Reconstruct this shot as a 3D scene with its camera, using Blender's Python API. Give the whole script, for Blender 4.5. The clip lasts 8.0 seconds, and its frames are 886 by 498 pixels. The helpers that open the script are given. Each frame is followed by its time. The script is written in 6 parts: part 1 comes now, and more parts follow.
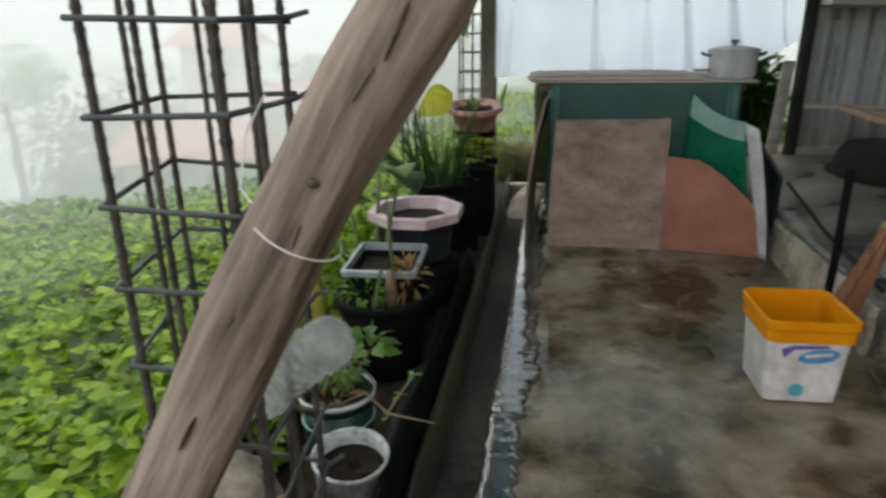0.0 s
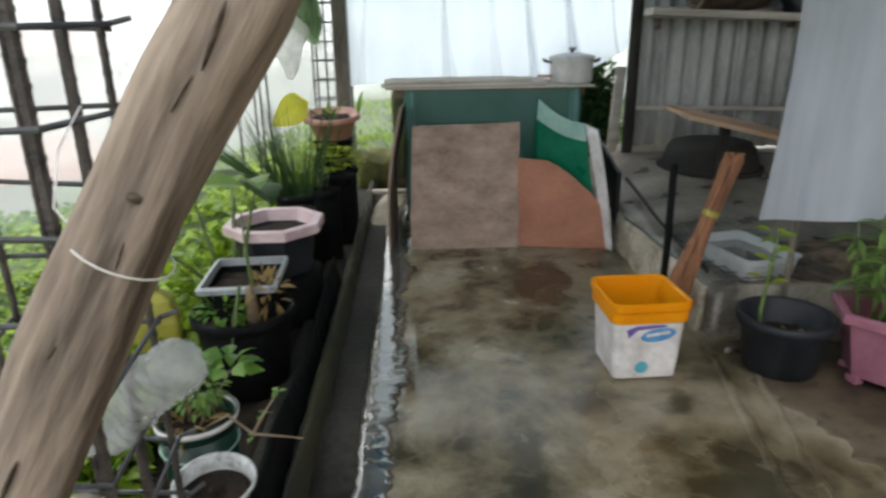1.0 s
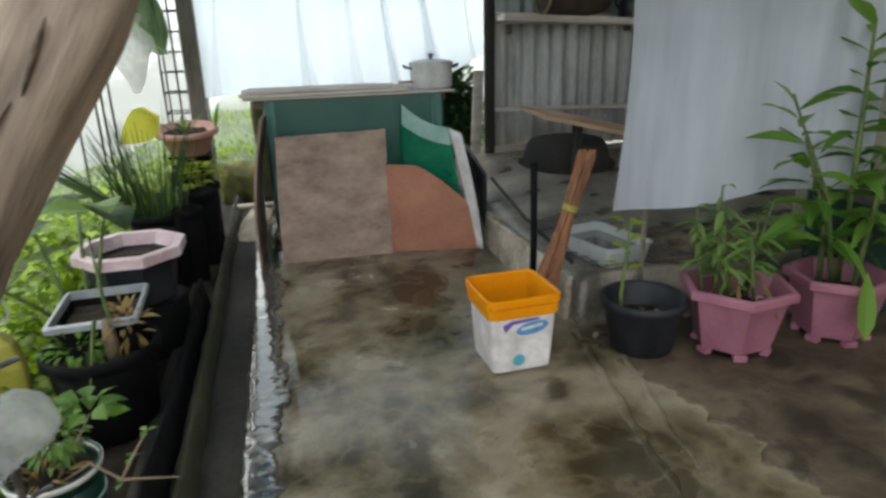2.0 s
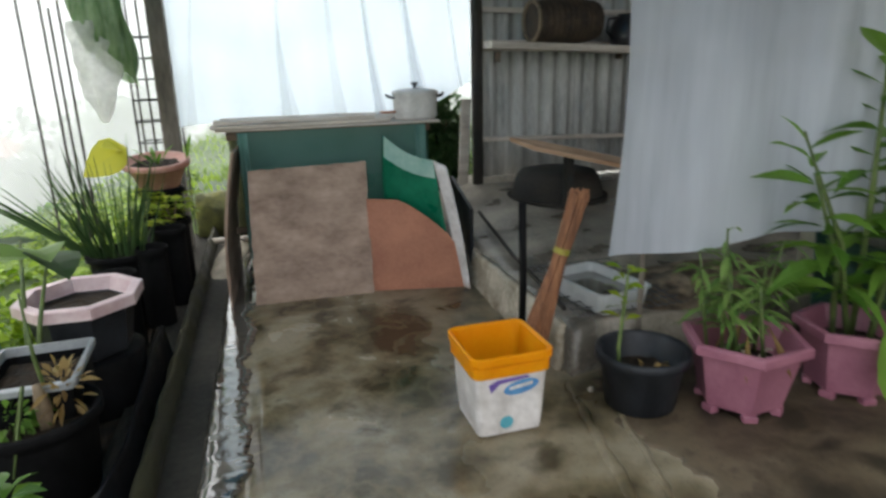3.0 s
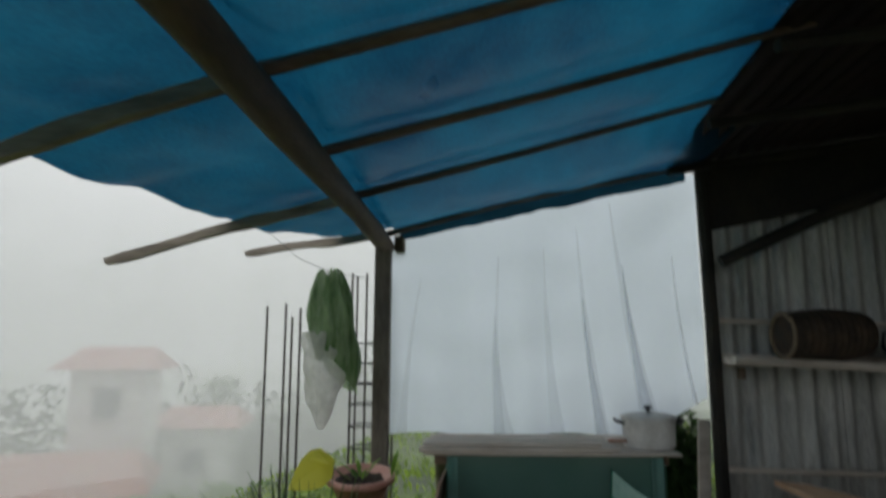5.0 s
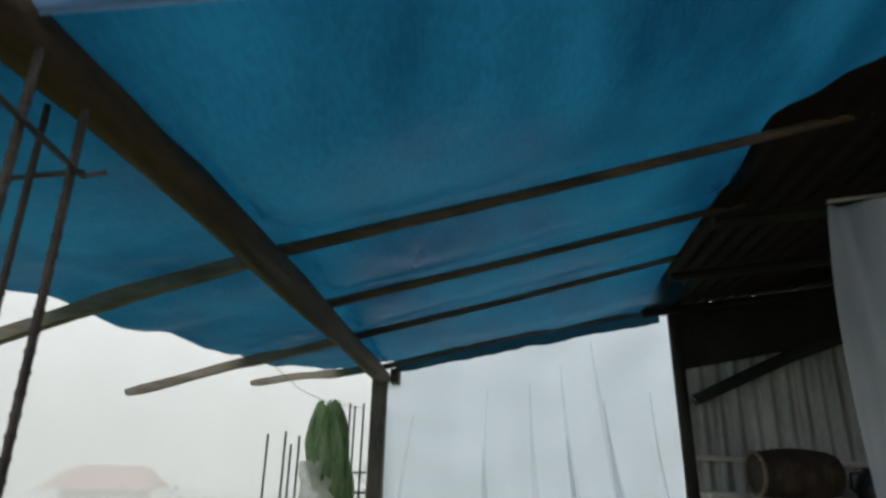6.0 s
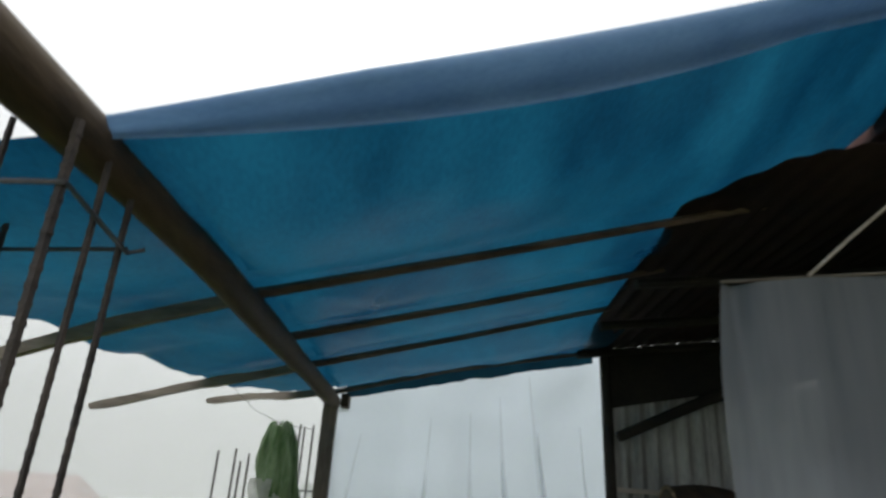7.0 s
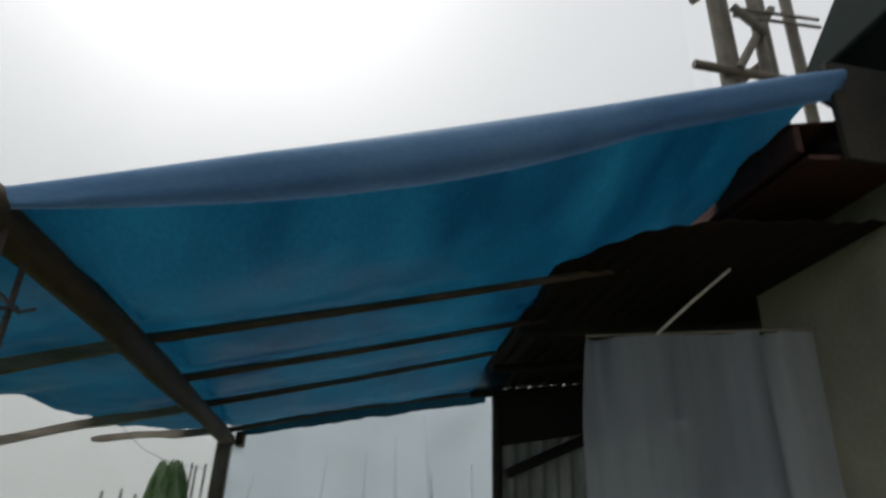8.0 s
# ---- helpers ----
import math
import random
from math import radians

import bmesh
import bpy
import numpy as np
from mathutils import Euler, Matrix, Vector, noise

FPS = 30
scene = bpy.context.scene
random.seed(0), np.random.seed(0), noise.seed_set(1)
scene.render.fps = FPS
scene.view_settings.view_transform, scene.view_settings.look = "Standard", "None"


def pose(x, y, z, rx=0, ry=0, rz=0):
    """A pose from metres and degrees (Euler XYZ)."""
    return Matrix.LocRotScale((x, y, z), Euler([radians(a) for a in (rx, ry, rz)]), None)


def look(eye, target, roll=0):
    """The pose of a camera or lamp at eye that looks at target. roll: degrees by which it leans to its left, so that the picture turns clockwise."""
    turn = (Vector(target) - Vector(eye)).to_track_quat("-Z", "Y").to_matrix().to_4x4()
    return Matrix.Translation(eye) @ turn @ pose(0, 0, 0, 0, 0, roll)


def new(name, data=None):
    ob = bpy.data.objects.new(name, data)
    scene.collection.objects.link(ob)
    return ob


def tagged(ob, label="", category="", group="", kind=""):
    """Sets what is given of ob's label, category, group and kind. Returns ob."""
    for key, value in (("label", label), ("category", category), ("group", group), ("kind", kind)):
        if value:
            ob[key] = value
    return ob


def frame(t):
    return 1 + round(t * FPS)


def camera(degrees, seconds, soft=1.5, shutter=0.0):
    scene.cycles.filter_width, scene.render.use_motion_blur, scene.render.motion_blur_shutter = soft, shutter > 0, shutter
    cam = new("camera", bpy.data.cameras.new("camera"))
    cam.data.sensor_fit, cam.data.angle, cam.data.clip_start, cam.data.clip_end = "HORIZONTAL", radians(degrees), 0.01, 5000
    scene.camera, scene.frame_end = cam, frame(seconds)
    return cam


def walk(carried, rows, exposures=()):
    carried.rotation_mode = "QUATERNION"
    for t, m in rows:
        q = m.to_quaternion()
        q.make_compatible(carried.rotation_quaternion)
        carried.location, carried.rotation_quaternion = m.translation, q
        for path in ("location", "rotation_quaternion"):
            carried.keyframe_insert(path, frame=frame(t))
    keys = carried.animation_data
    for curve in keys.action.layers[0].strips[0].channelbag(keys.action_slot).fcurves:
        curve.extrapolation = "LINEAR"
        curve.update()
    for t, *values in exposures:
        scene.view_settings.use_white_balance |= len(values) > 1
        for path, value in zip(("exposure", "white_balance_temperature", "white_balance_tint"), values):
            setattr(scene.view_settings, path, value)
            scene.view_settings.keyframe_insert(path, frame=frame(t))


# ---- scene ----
cam = camera(69.2, 8.0, soft=2.7, shutter=0.5)
PATH = [
    (0.0, look((0.007, 0.001, 1.177), (-0.313, 1.865, 0.526), -0.96)),
    (0.5, look((0.032, -0.000, 1.175), (-0.097, 1.886, 0.524), -0.99)),
    (1.0, look((0.043, -0.006, 1.176), (0.120, 1.889, 0.541), -0.84)),
    (1.5, look((0.045, -0.006, 1.175), (0.326, 1.872, 0.547), -1.11)),
    (1.7, look((0.037, -0.007, 1.179), (0.412, 1.853, 0.546), -1.14)),
    (2.8, look((0.141, 0.140, 1.197), (0.656, 1.982, 0.614), -2.32)),
    (3.0, look((0.150, 0.212, 1.203), (0.639, 2.069, 0.641), -1.50)),
    (3.5, look((0.165, 0.329, 1.214), (0.467, 2.244, 0.723), -0.61)),
    (4.0, look((0.132, 0.504, 1.274), (0.307, 2.483, 1.041), -1.11)),
    (4.3, look((0.081, 0.601, 1.309), (0.200, 2.597, 1.284), -1.35)),
    (4.5, look((0.065, 0.625, 1.330), (0.137, 2.622, 1.396), -1.43)),
    (5.0, look((0.095, 0.615, 1.375), (0.018, 2.590, 1.679), -0.04)),
    (5.2, look((0.126, 0.544, 1.383), (0.017, 2.499, 1.795), 1.18)),
    (6.3, look((0.183, 0.105, 1.433), (0.104, 1.987, 2.106), 1.23)),
    (6.5, look((0.140, 0.034, 1.438), (0.087, 1.921, 2.099), 2.43)),
    (7.0, look((0.174, -0.155, 1.425), (0.225, 1.711, 2.143), 3.40)),
    (7.5, look((0.288, -0.379, 1.428), (0.453, 1.470, 2.172), 0.81)),
    (8.0, look((0.241, -0.377, 1.445), (0.549, 1.423, 2.262), 2.34)),
]
walk(cam, PATH, exposures=[(0.0, 0.5), (0.5, 0.78), (1.0, 0.96), (1.5, 1.0), (3.0, 1.02), (3.6, 0.8), (4.0, 0.35), (4.5, 0.05), (5.0, -0.32), (5.2, -0.35), (6.3, 0.08), (6.5, 0.1), (7.0, -0.15), (7.5, -0.42), (8.0, -0.68)])

# ---- light: bright overcast sky in mountain fog ----
world = bpy.data.worlds.new("foggy_sky")
scene.world = world
world.use_nodes = True
wn = world.node_tree.nodes
wl = world.node_tree.links
bg = wn["Background"]
sky = wn.new("ShaderNodeTexSky")
sky.sky_type = "NISHITA"
sky.sun_disc = False
sky.sun_elevation = radians(55)
sky.sun_rotation = radians(-20)
sky.dust_density = 6.0
sky.air_density = 1.5
pale = wn.new("ShaderNodeHueSaturation")
pale.inputs["Saturation"].default_value = 0.12
wl.new(sky.outputs[0], pale.inputs["Color"])
fog = wn.new("ShaderNodeMix")
fog.data_type = "RGBA"
fog.inputs[0].default_value = 0.75
fog.inputs[7].default_value = (6.5, 6.7, 6.9, 1)
wl.new(pale.outputs[0], fog.inputs[6])
wl.new(fog.outputs[2], bg.inputs["Color"])
bg.inputs["Strength"].default_value = 0.18
sun = new("sun", bpy.data.lights.new("sun", "SUN"))
sun.data.energy = 1.2
sun.data.angle = radians(40)
sun.data.color = (1.0, 0.98, 0.95)
sun.matrix_world = look((-3, 8, 15), (0, 2, 0))


# ---- materials ----
def mat(name, a, b=None, rough=0.6, scale=6.0, fine=70.0, bump=0.15, metal=0.0, rvar=0.15, stretch=(1, 1, 1), spec=0.5, contrast=0.35):
    m = bpy.data.materials.new(name)
    m.use_nodes = True
    n, l = m.node_tree.nodes, m.node_tree.links
    p = n["Principled BSDF"]
    tc = n.new("ShaderNodeTexCoord")
    mp = n.new("ShaderNodeMapping")
    mp.inputs["Scale"].default_value = stretch
    l.new(tc.outputs["Object"], mp.inputs["Vector"])
    big = n.new("ShaderNodeTexNoise")
    big.inputs["Scale"].default_value = scale
    big.inputs["Detail"].default_value = 6
    small = n.new("ShaderNodeTexNoise")
    small.inputs["Scale"].default_value = fine
    small.inputs["Detail"].default_value = 3
    l.new(mp.outputs[0], big.inputs["Vector"])
    l.new(mp.outputs[0], small.inputs["Vector"])
    add = n.new("ShaderNodeMath")
    add.operation = "MULTIPLY_ADD"
    l.new(small.outputs["Fac"], add.inputs[0])
    add.inputs[1].default_value = 0.35
    l.new(big.outputs["Fac"], add.inputs[2])
    ramp = n.new("ShaderNodeValToRGB")
    ramp.color_ramp.elements[0].position = 0.68 - contrast * 0.5
    ramp.color_ramp.elements[1].position = 0.68 + contrast * 0.5
    ramp.color_ramp.elements[0].color = (*a, 1)
    ramp.color_ramp.elements[1].color = (*(b or [min(1, c * 1.25) for c in a]), 1)
    l.new(add.outputs[0], ramp.inputs[0])
    l.new(ramp.outputs[0], p.inputs["Base Color"])
    rr = n.new("ShaderNodeMapRange")
    rr.inputs["From Min"].default_value = 0.3
    rr.inputs["From Max"].default_value = 0.7
    rr.inputs["To Min"].default_value = max(0.02, rough - rvar)
    rr.inputs["To Max"].default_value = min(1, rough + rvar)
    l.new(big.outputs["Fac"], rr.inputs[0])
    l.new(rr.outputs[0], p.inputs["Roughness"])
    p.inputs["Metallic"].default_value = metal
    p.inputs["Specular IOR Level"].default_value = spec
    if bump:
        bp = n.new("ShaderNodeBump")
        bp.inputs["Strength"].default_value = bump
        bp.inputs["Distance"].default_value = 0.01
        l.new(add.outputs[0], bp.inputs["Height"])
        l.new(bp.outputs[0], p.inputs["Normal"])
    return m


def thin(m, share, tint=None, clear=0.0):
    """Turns a material into a thin sheet that lets light through."""
    n, l = m.node_tree.nodes, m.node_tree.links
    p, out = n["Principled BSDF"], n["Material Output"]
    tr = n.new("ShaderNodeBsdfTranslucent")
    if tint:
        tr.inputs["Color"].default_value = (*tint, 1)
    else:
        l.new(p.inputs["Base Color"].links[0].from_socket, tr.inputs["Color"])
    mx = n.new("ShaderNodeMixShader")
    mx.inputs[0].default_value = share
    l.new(p.outputs[0], mx.inputs[1])
    l.new(tr.outputs[0], mx.inputs[2])
    last = mx
    if clear:
        tp = n.new("ShaderNodeBsdfTransparent")
        last = n.new("ShaderNodeMixShader")
        last.inputs[0].default_value = clear
        l.new(mx.outputs[0], last.inputs[1])
        l.new(tp.outputs[0], last.inputs[2])
    l.new(last.outputs[0], out.inputs["Surface"])
    return m


def leafy(name, dark, light, rough=0.45):
    m = bpy.data.materials.new(name)
    m.use_nodes = True
    n, l = m.node_tree.nodes, m.node_tree.links
    p = n["Principled BSDF"]
    geo = n.new("ShaderNodeNewGeometry")
    ramp = n.new("ShaderNodeValToRGB")
    ramp.color_ramp.elements[0].color = (*dark, 1)
    ramp.color_ramp.elements[1].color = (*light, 1)
    l.new(geo.outputs["Random Per Island"], ramp.inputs[0])
    l.new(ramp.outputs[0], p.inputs["Base Color"])
    p.inputs["Roughness"].default_value = rough
    p.inputs["Specular IOR Level"].default_value = 0.3
    return thin(m, 0.4)


def wet_floor(name, tones, vein, wet):
    """Worn wet concrete: broad stains, marbled mud veins and an uneven film of water."""
    m = bpy.data.materials.new(name)
    m.use_nodes = True
    n, l = m.node_tree.nodes, m.node_tree.links
    p = n["Principled BSDF"]
    tc = n.new("ShaderNodeTexCoord")

    def cloud(scale, detail, distort, rough=0.55):
        q = n.new("ShaderNodeTexNoise")
        q.inputs["Scale"].default_value = scale
        q.inputs["Detail"].default_value = detail
        q.inputs["Roughness"].default_value = rough
        q.inputs["Distortion"].default_value = distort
        l.new(tc.outputs["Object"], q.inputs["Vector"])
        return q.outputs["Fac"]

    def span(src, a, b, c, d):
        q = n.new("ShaderNodeMapRange")
        for k, v in zip(("From Min", "From Max", "To Min", "To Max"), (a, b, c, d)):
            q.inputs[k].default_value = v
        l.new(src, q.inputs[0])
        return q.outputs[0]

    def mixed(fac, a, b, blend="MIX"):
        q = n.new("ShaderNodeMix")
        q.data_type = "RGBA"
        q.blend_type = blend
        l.new(fac, q.inputs[0])
        l.new(a, q.inputs[6])
        if isinstance(b, tuple):
            q.inputs[7].default_value = (*b, 1)
        else:
            l.new(b, q.inputs[7])
        return q.outputs[2]
    broad, marble, grit, film = cloud(2.6, 7, 0.25, 0.58), cloud(4.6, 4, 0.25, 0.55), cloud(75, 3, 0), cloud(2.6, 5, 0.5)
    ramp = n.new("ShaderNodeValToRGB")
    ramp.color_ramp.elements[0].position, ramp.color_ramp.elements[1].position = 0.40, 0.62
    ramp.color_ramp.elements[0].color, ramp.color_ramp.elements[1].color = (*tones[0], 1), (*tones[2], 1)
    ramp.color_ramp.elements.new(0.5).color = (*tones[1], 1)
    l.new(broad, ramp.inputs[0])
    edge = n.new("ShaderNodeMath")
    edge.operation = "SUBTRACT"
    edge.inputs[1].default_value = 0.52
    l.new(marble, edge.inputs[0])
    line = n.new("ShaderNodeMath")
    line.operation = "ABSOLUTE"
    l.new(edge.outputs[0], line.inputs[0])
    col = mixed(span(line.outputs[0], 0.0, 0.05, 0.22, 0.0), ramp.outputs[0], vein)
    col = mixed(span(marble, 0.45, 0.34, 0.0, 0.75), col, tuple(c * 0.55 for c in tones[0]))
    col = mixed(span(grit, 0.58, 0.70, 0.0, 0.35), col, tuple(c * 0.6 for c in tones[0]))
    l.new(col, p.inputs["Base Color"])
    sep, damp = n.new("ShaderNodeSeparateXYZ"), n.new("ShaderNodeMath")
    damp.operation = "MULTIPLY_ADD"
    damp.inputs[1].default_value = 0.28
    l.new(tc.outputs["Object"], sep.inputs[0])
    l.new(sep.outputs["X"], damp.inputs[0])
    l.new(film, damp.inputs[2])
    l.new(span(damp.outputs[0], 0.42, 0.85, wet[0], wet[1]), p.inputs["Roughness"])
    bp = n.new("ShaderNodeBump")
    bp.inputs["Strength"].default_value = 0.16
    bp.inputs["Distance"].default_value = 0.01
    add = n.new("ShaderNodeMath")
    add.operation = "MULTIPLY_ADD"
    add.inputs[1].default_value = 0.22
    l.new(grit, add.inputs[0])
    l.new(marble, add.inputs[2])
    l.new(add.outputs[0], bp.inputs["Height"])
    l.new(bp.outputs[0], p.inputs["Normal"])
    return m


M_FLOOR = wet_floor("wet_concrete", ((0.056, 0.043, 0.020), (0.160, 0.131, 0.078), (0.295, 0.255, 0.18)), (0.31, 0.245, 0.14), (0.05, 0.40))
# Low base colours keep the whole strip dark, uneven by broad noise.
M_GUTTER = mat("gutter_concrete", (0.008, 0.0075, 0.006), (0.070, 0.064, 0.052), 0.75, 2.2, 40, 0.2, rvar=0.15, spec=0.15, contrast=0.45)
M_WET = mat("rain_water_film", (0.05, 0.046, 0.038), (0.12, 0.11, 0.092), 0.06, 9, 30, 0.22, rvar=0.04, spec=1.0)
M_WET.node_tree.nodes["Principled BSDF"].inputs["Coat Weight"].default_value = 1.0
M_PLAT = mat("old_concrete", (0.10, 0.089, 0.072), (0.36, 0.32, 0.26), 0.36, 4, 50, 0.4)
M_TANCEM = mat("tan_cement", (0.16, 0.135, 0.095), (0.36, 0.31, 0.23), 0.7, 5, 40, 0.3)
M_PALE = mat("pale_rough_concrete", (0.22, 0.18, 0.12), (0.58, 0.52, 0.42), 0.8, 5, 40, 0.5)
M_SOIL = mat("damp_soil", (0.010, 0.008, 0.006), (0.042, 0.03, 0.02), 0.85, 20, 90, 0.8, spec=0.2)
M_DIRT = mat("brown_dirt", (0.06, 0.038, 0.022), (0.26, 0.19, 0.125), 0.9, 14, 80, 0.9)
M_GROUND = mat("hill_soil", (0.03, 0.05, 0.015), (0.09, 0.14, 0.03), 0.9, 1.2, 15, 0.6)
M_BLACK = mat("black_plastic", (0.003, 0.0032, 0.0035), (0.010, 0.010, 0.011), 0.75, 8, 60, 0.1, rvar=0.1, spec=0.12)
M_SLATE = mat("dark_grey_plastic", (0.008, 0.010, 0.013), (0.024, 0.027, 0.033), 0.5, 9, 60, 0.1, spec=0.35)
M_GREYRIM = mat("grey_plastic_rim", (0.24, 0.26, 0.27), (0.38, 0.40, 0.41), 0.45, 9)
M_MOSS = mat("mossy_concrete", (0.05, 0.055, 0.014), (0.17, 0.165, 0.04), 0.8, 9, 60, 0.5)
M_MOSSDARK = mat("mossy_bark", (0.028, 0.032, 0.010), (0.085, 0.09, 0.025), 0.9, 9, 60, 0.6)
M_KERBMOSS = mat("dark_mossy_kerb", (0.005, 0.005, 0.003), (0.048, 0.045, 0.015), 0.85, 3.5, 50, 0.5, contrast=0.5)
M_PINK = mat("dusty_pink_plastic", (0.25, 0.092, 0.135), (0.35, 0.145, 0.195), 0.5, 7, 60, 0.08)
M_BLUSH = mat("faded_pink_plastic", (0.55, 0.38, 0.40), (0.72, 0.58, 0.58), 0.45, 9, 60, 0.08)
M_TERRA = mat("pale_terracotta_plastic", (0.42, 0.20, 0.16), (0.58, 0.33, 0.27), 0.55, 8, 60, 0.08)
M_YELLOW = mat("orange_yellow_plastic", (0.95, 0.40, 0.003), (1.0, 0.50, 0.010), 0.35, 5, 60, 0.05, rvar=0.08)
thin(M_YELLOW, 0.42)
M_WHITE = mat("scuffed_white_plastic", (0.50, 0.47, 0.45), (0.78, 0.75, 0.74), 0.45, 9, 45, 0.06)
M_STAINED = mat("stained_white_plastic", (0.16, 0.16, 0.145), (0.70, 0.72, 0.72), 0.5, 11, 60, 0.12, contrast=0.36)
M_PURPLE = mat("purple_print", (0.10, 0.06, 0.28), (0.16, 0.10, 0.36), 0.45, 20)
M_BLUEINK = mat("blue_print", (0.06, 0.20, 0.45), (0.12, 0.33, 0.58), 0.45, 20)
M_TEAL = mat("teal_print", (0.06, 0.32, 0.42), (0.12, 0.42, 0.5), 0.45, 20)
M_PLY = mat("weathered_plywood", (0.17, 0.108, 0.078), (0.50, 0.37, 0.29), 0.75, 6, 30, 0.3, stretch=(1, 1, 1.6), contrast=0.6)
M_REDPLY = mat("red_brown_board", (0.31, 0.12, 0.07), (0.44, 0.20, 0.125), 0.7, 5, 60, 0.15)
M_GREENPL = mat("green_plastic_sheet", (0.006, 0.18, 0.095), (0.014, 0.28, 0.15), 0.35, 6, 40, 0.08)
thin(M_GREENPL, 0.35)
M_PALEGRN = mat("pale_green_plastic", (0.24, 0.42, 0.36), (0.40, 0.55, 0.49), 0.4, 6, 40, 0.08)
M_NET = thin(mat("green_shade_net", (0.17, 0.40, 0.34), (0.24, 0.47, 0.41), 0.6, 3, 220, 0.2), 0.45, None, 0.42)
M_NETFOLD = thin(mat("doubled_shade_net", (0.20, 0.42, 0.37), (0.28, 0.50, 0.45), 0.6, 4, 220, 0.2), 0.5, None, 0.15)
M_PLANK = mat("pale_grey_plank", (0.40, 0.34, 0.28), (0.74, 0.67, 0.59), 0.75, 5, 60, 0.3, stretch=(0.3, 3, 3))
M_POT = mat("dull_aluminium", (0.56, 0.55, 0.53), (0.80, 0.79, 0.77), 0.45, 10, 60, 0.08)
M_DARKMET = mat("dark_bakelite", (0.02, 0.02, 0.025), (0.04, 0.04, 0.045), 0.4)
M_ZINC = mat("weathered_zinc", (0.28, 0.28, 0.265), (0.62, 0.62, 0.59), 0.45, 3, 40, 0.15, metal=0.1, stretch=(2, 2, 0.4))
M_LOG = mat("weathered_log", (0.090, 0.066, 0.052), (0.385, 0.30, 0.24), 0.85, 7.5, 42, 1.0, stretch=(2.4, 2.4, 0.3), contrast=0.34)
M_KNOT = mat("dark_knot", (0.035, 0.025, 0.018), (0.13, 0.098, 0.072), 0.9, 60, 160, 0.4)
M_BEAM = mat("dark_timber", (0.05, 0.036, 0.022), (0.14, 0.10, 0.06), 0.8, 6, 40, 0.5, stretch=(2, 0.4, 2))
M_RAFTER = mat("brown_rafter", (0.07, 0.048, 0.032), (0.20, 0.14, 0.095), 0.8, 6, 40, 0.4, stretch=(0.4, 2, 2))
# Rafter timber outside the tarp, its colour greyed and paled by fog.
M_FOGTAIL = mat("fog_paled_rafter_tail", (0.17, 0.14, 0.115), (0.36, 0.31, 0.26), 0.85, 6, 40, 0.4, stretch=(0.4, 2, 2))
M_POST = mat("grey_brown_post", (0.10, 0.085, 0.07), (0.24, 0.205, 0.17), 0.8, 6, 40, 0.4, stretch=(2, 2, 0.4))
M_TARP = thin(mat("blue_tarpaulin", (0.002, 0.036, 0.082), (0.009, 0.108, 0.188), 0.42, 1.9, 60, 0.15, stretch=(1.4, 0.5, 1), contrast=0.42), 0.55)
# Paler tarp blue: light from the open sky is mixed into the hem.
M_LITHEM = thin(mat("sky_lit_blue_hem", (0.12, 0.26, 0.48), (0.20, 0.37, 0.60), 0.5, 2.5, 60, 0.12, stretch=(0.4, 2, 2)), 0.42)
M_BACKHEM = thin(mat("doubled_blue_hem", (0.004, 0.04, 0.075), (0.012, 0.09, 0.14), 0.5, 2.5, 90, 0.12), 0.25)
M_SHEET = thin(mat("milky_plastic_sheet", (0.66, 0.70, 0.74), (0.80, 0.83, 0.86), 0.4, 1.2, 30, 0.05), 0.72, (0.76, 0.85, 0.95), 0.10)
M_PLEAT = thin(mat("milky_plastic_fold", (0.62, 0.66, 0.70), (0.72, 0.76, 0.80), 0.4, 1.2, 30, 0.05), 0.5, (0.66, 0.72, 0.79), 0.52)
M_FAINT = thin(mat("thin_plastic_fold", (0.62, 0.66, 0.70), (0.72, 0.76, 0.80), 0.4, 1.2, 30, 0.05), 0.5, (0.70, 0.76, 0.83), 0.80)
M_CURT = thin(mat("grey_white_plastic", (0.42, 0.45, 0.51), (0.58, 0.62, 0.68), 0.34, 1.2, 9, 0.03, stretch=(3, 3, 0.3)), 0.3, None, 0.3)


def shade_top(m, low, high):
    """Puts upper shade into the film: milky near its hem, clearer above, unevenly."""
    n, l = m.node_tree.nodes, m.node_tree.links
    last = m.node_tree.nodes["Material Output"].inputs["Surface"].links[0].from_node
    tc, sep, ns = n.new("ShaderNodeTexCoord"), n.new("ShaderNodeSeparateXYZ"), n.new("ShaderNodeTexNoise")
    ns.inputs["Scale"].default_value = 3.0
    l.new(tc.outputs["Object"], sep.inputs[0])
    l.new(tc.outputs["Object"], ns.inputs["Vector"])
    add, rg = n.new("ShaderNodeMath"), n.new("ShaderNodeMapRange")
    add.operation = "MULTIPLY_ADD"
    add.inputs[1].default_value = 0.5
    l.new(ns.outputs["Fac"], add.inputs[0])
    l.new(sep.outputs["Z"], add.inputs[2])
    rg.interpolation_type = "SMOOTHSTEP"
    for k, v in zip(("From Min", "From Max", "To Min", "To Max"), (1.12, 2.0, low, high)):
        rg.inputs[k].default_value = v
    l.new(add.outputs[0], rg.inputs[0])
    l.new(rg.outputs[0], last.inputs[0])


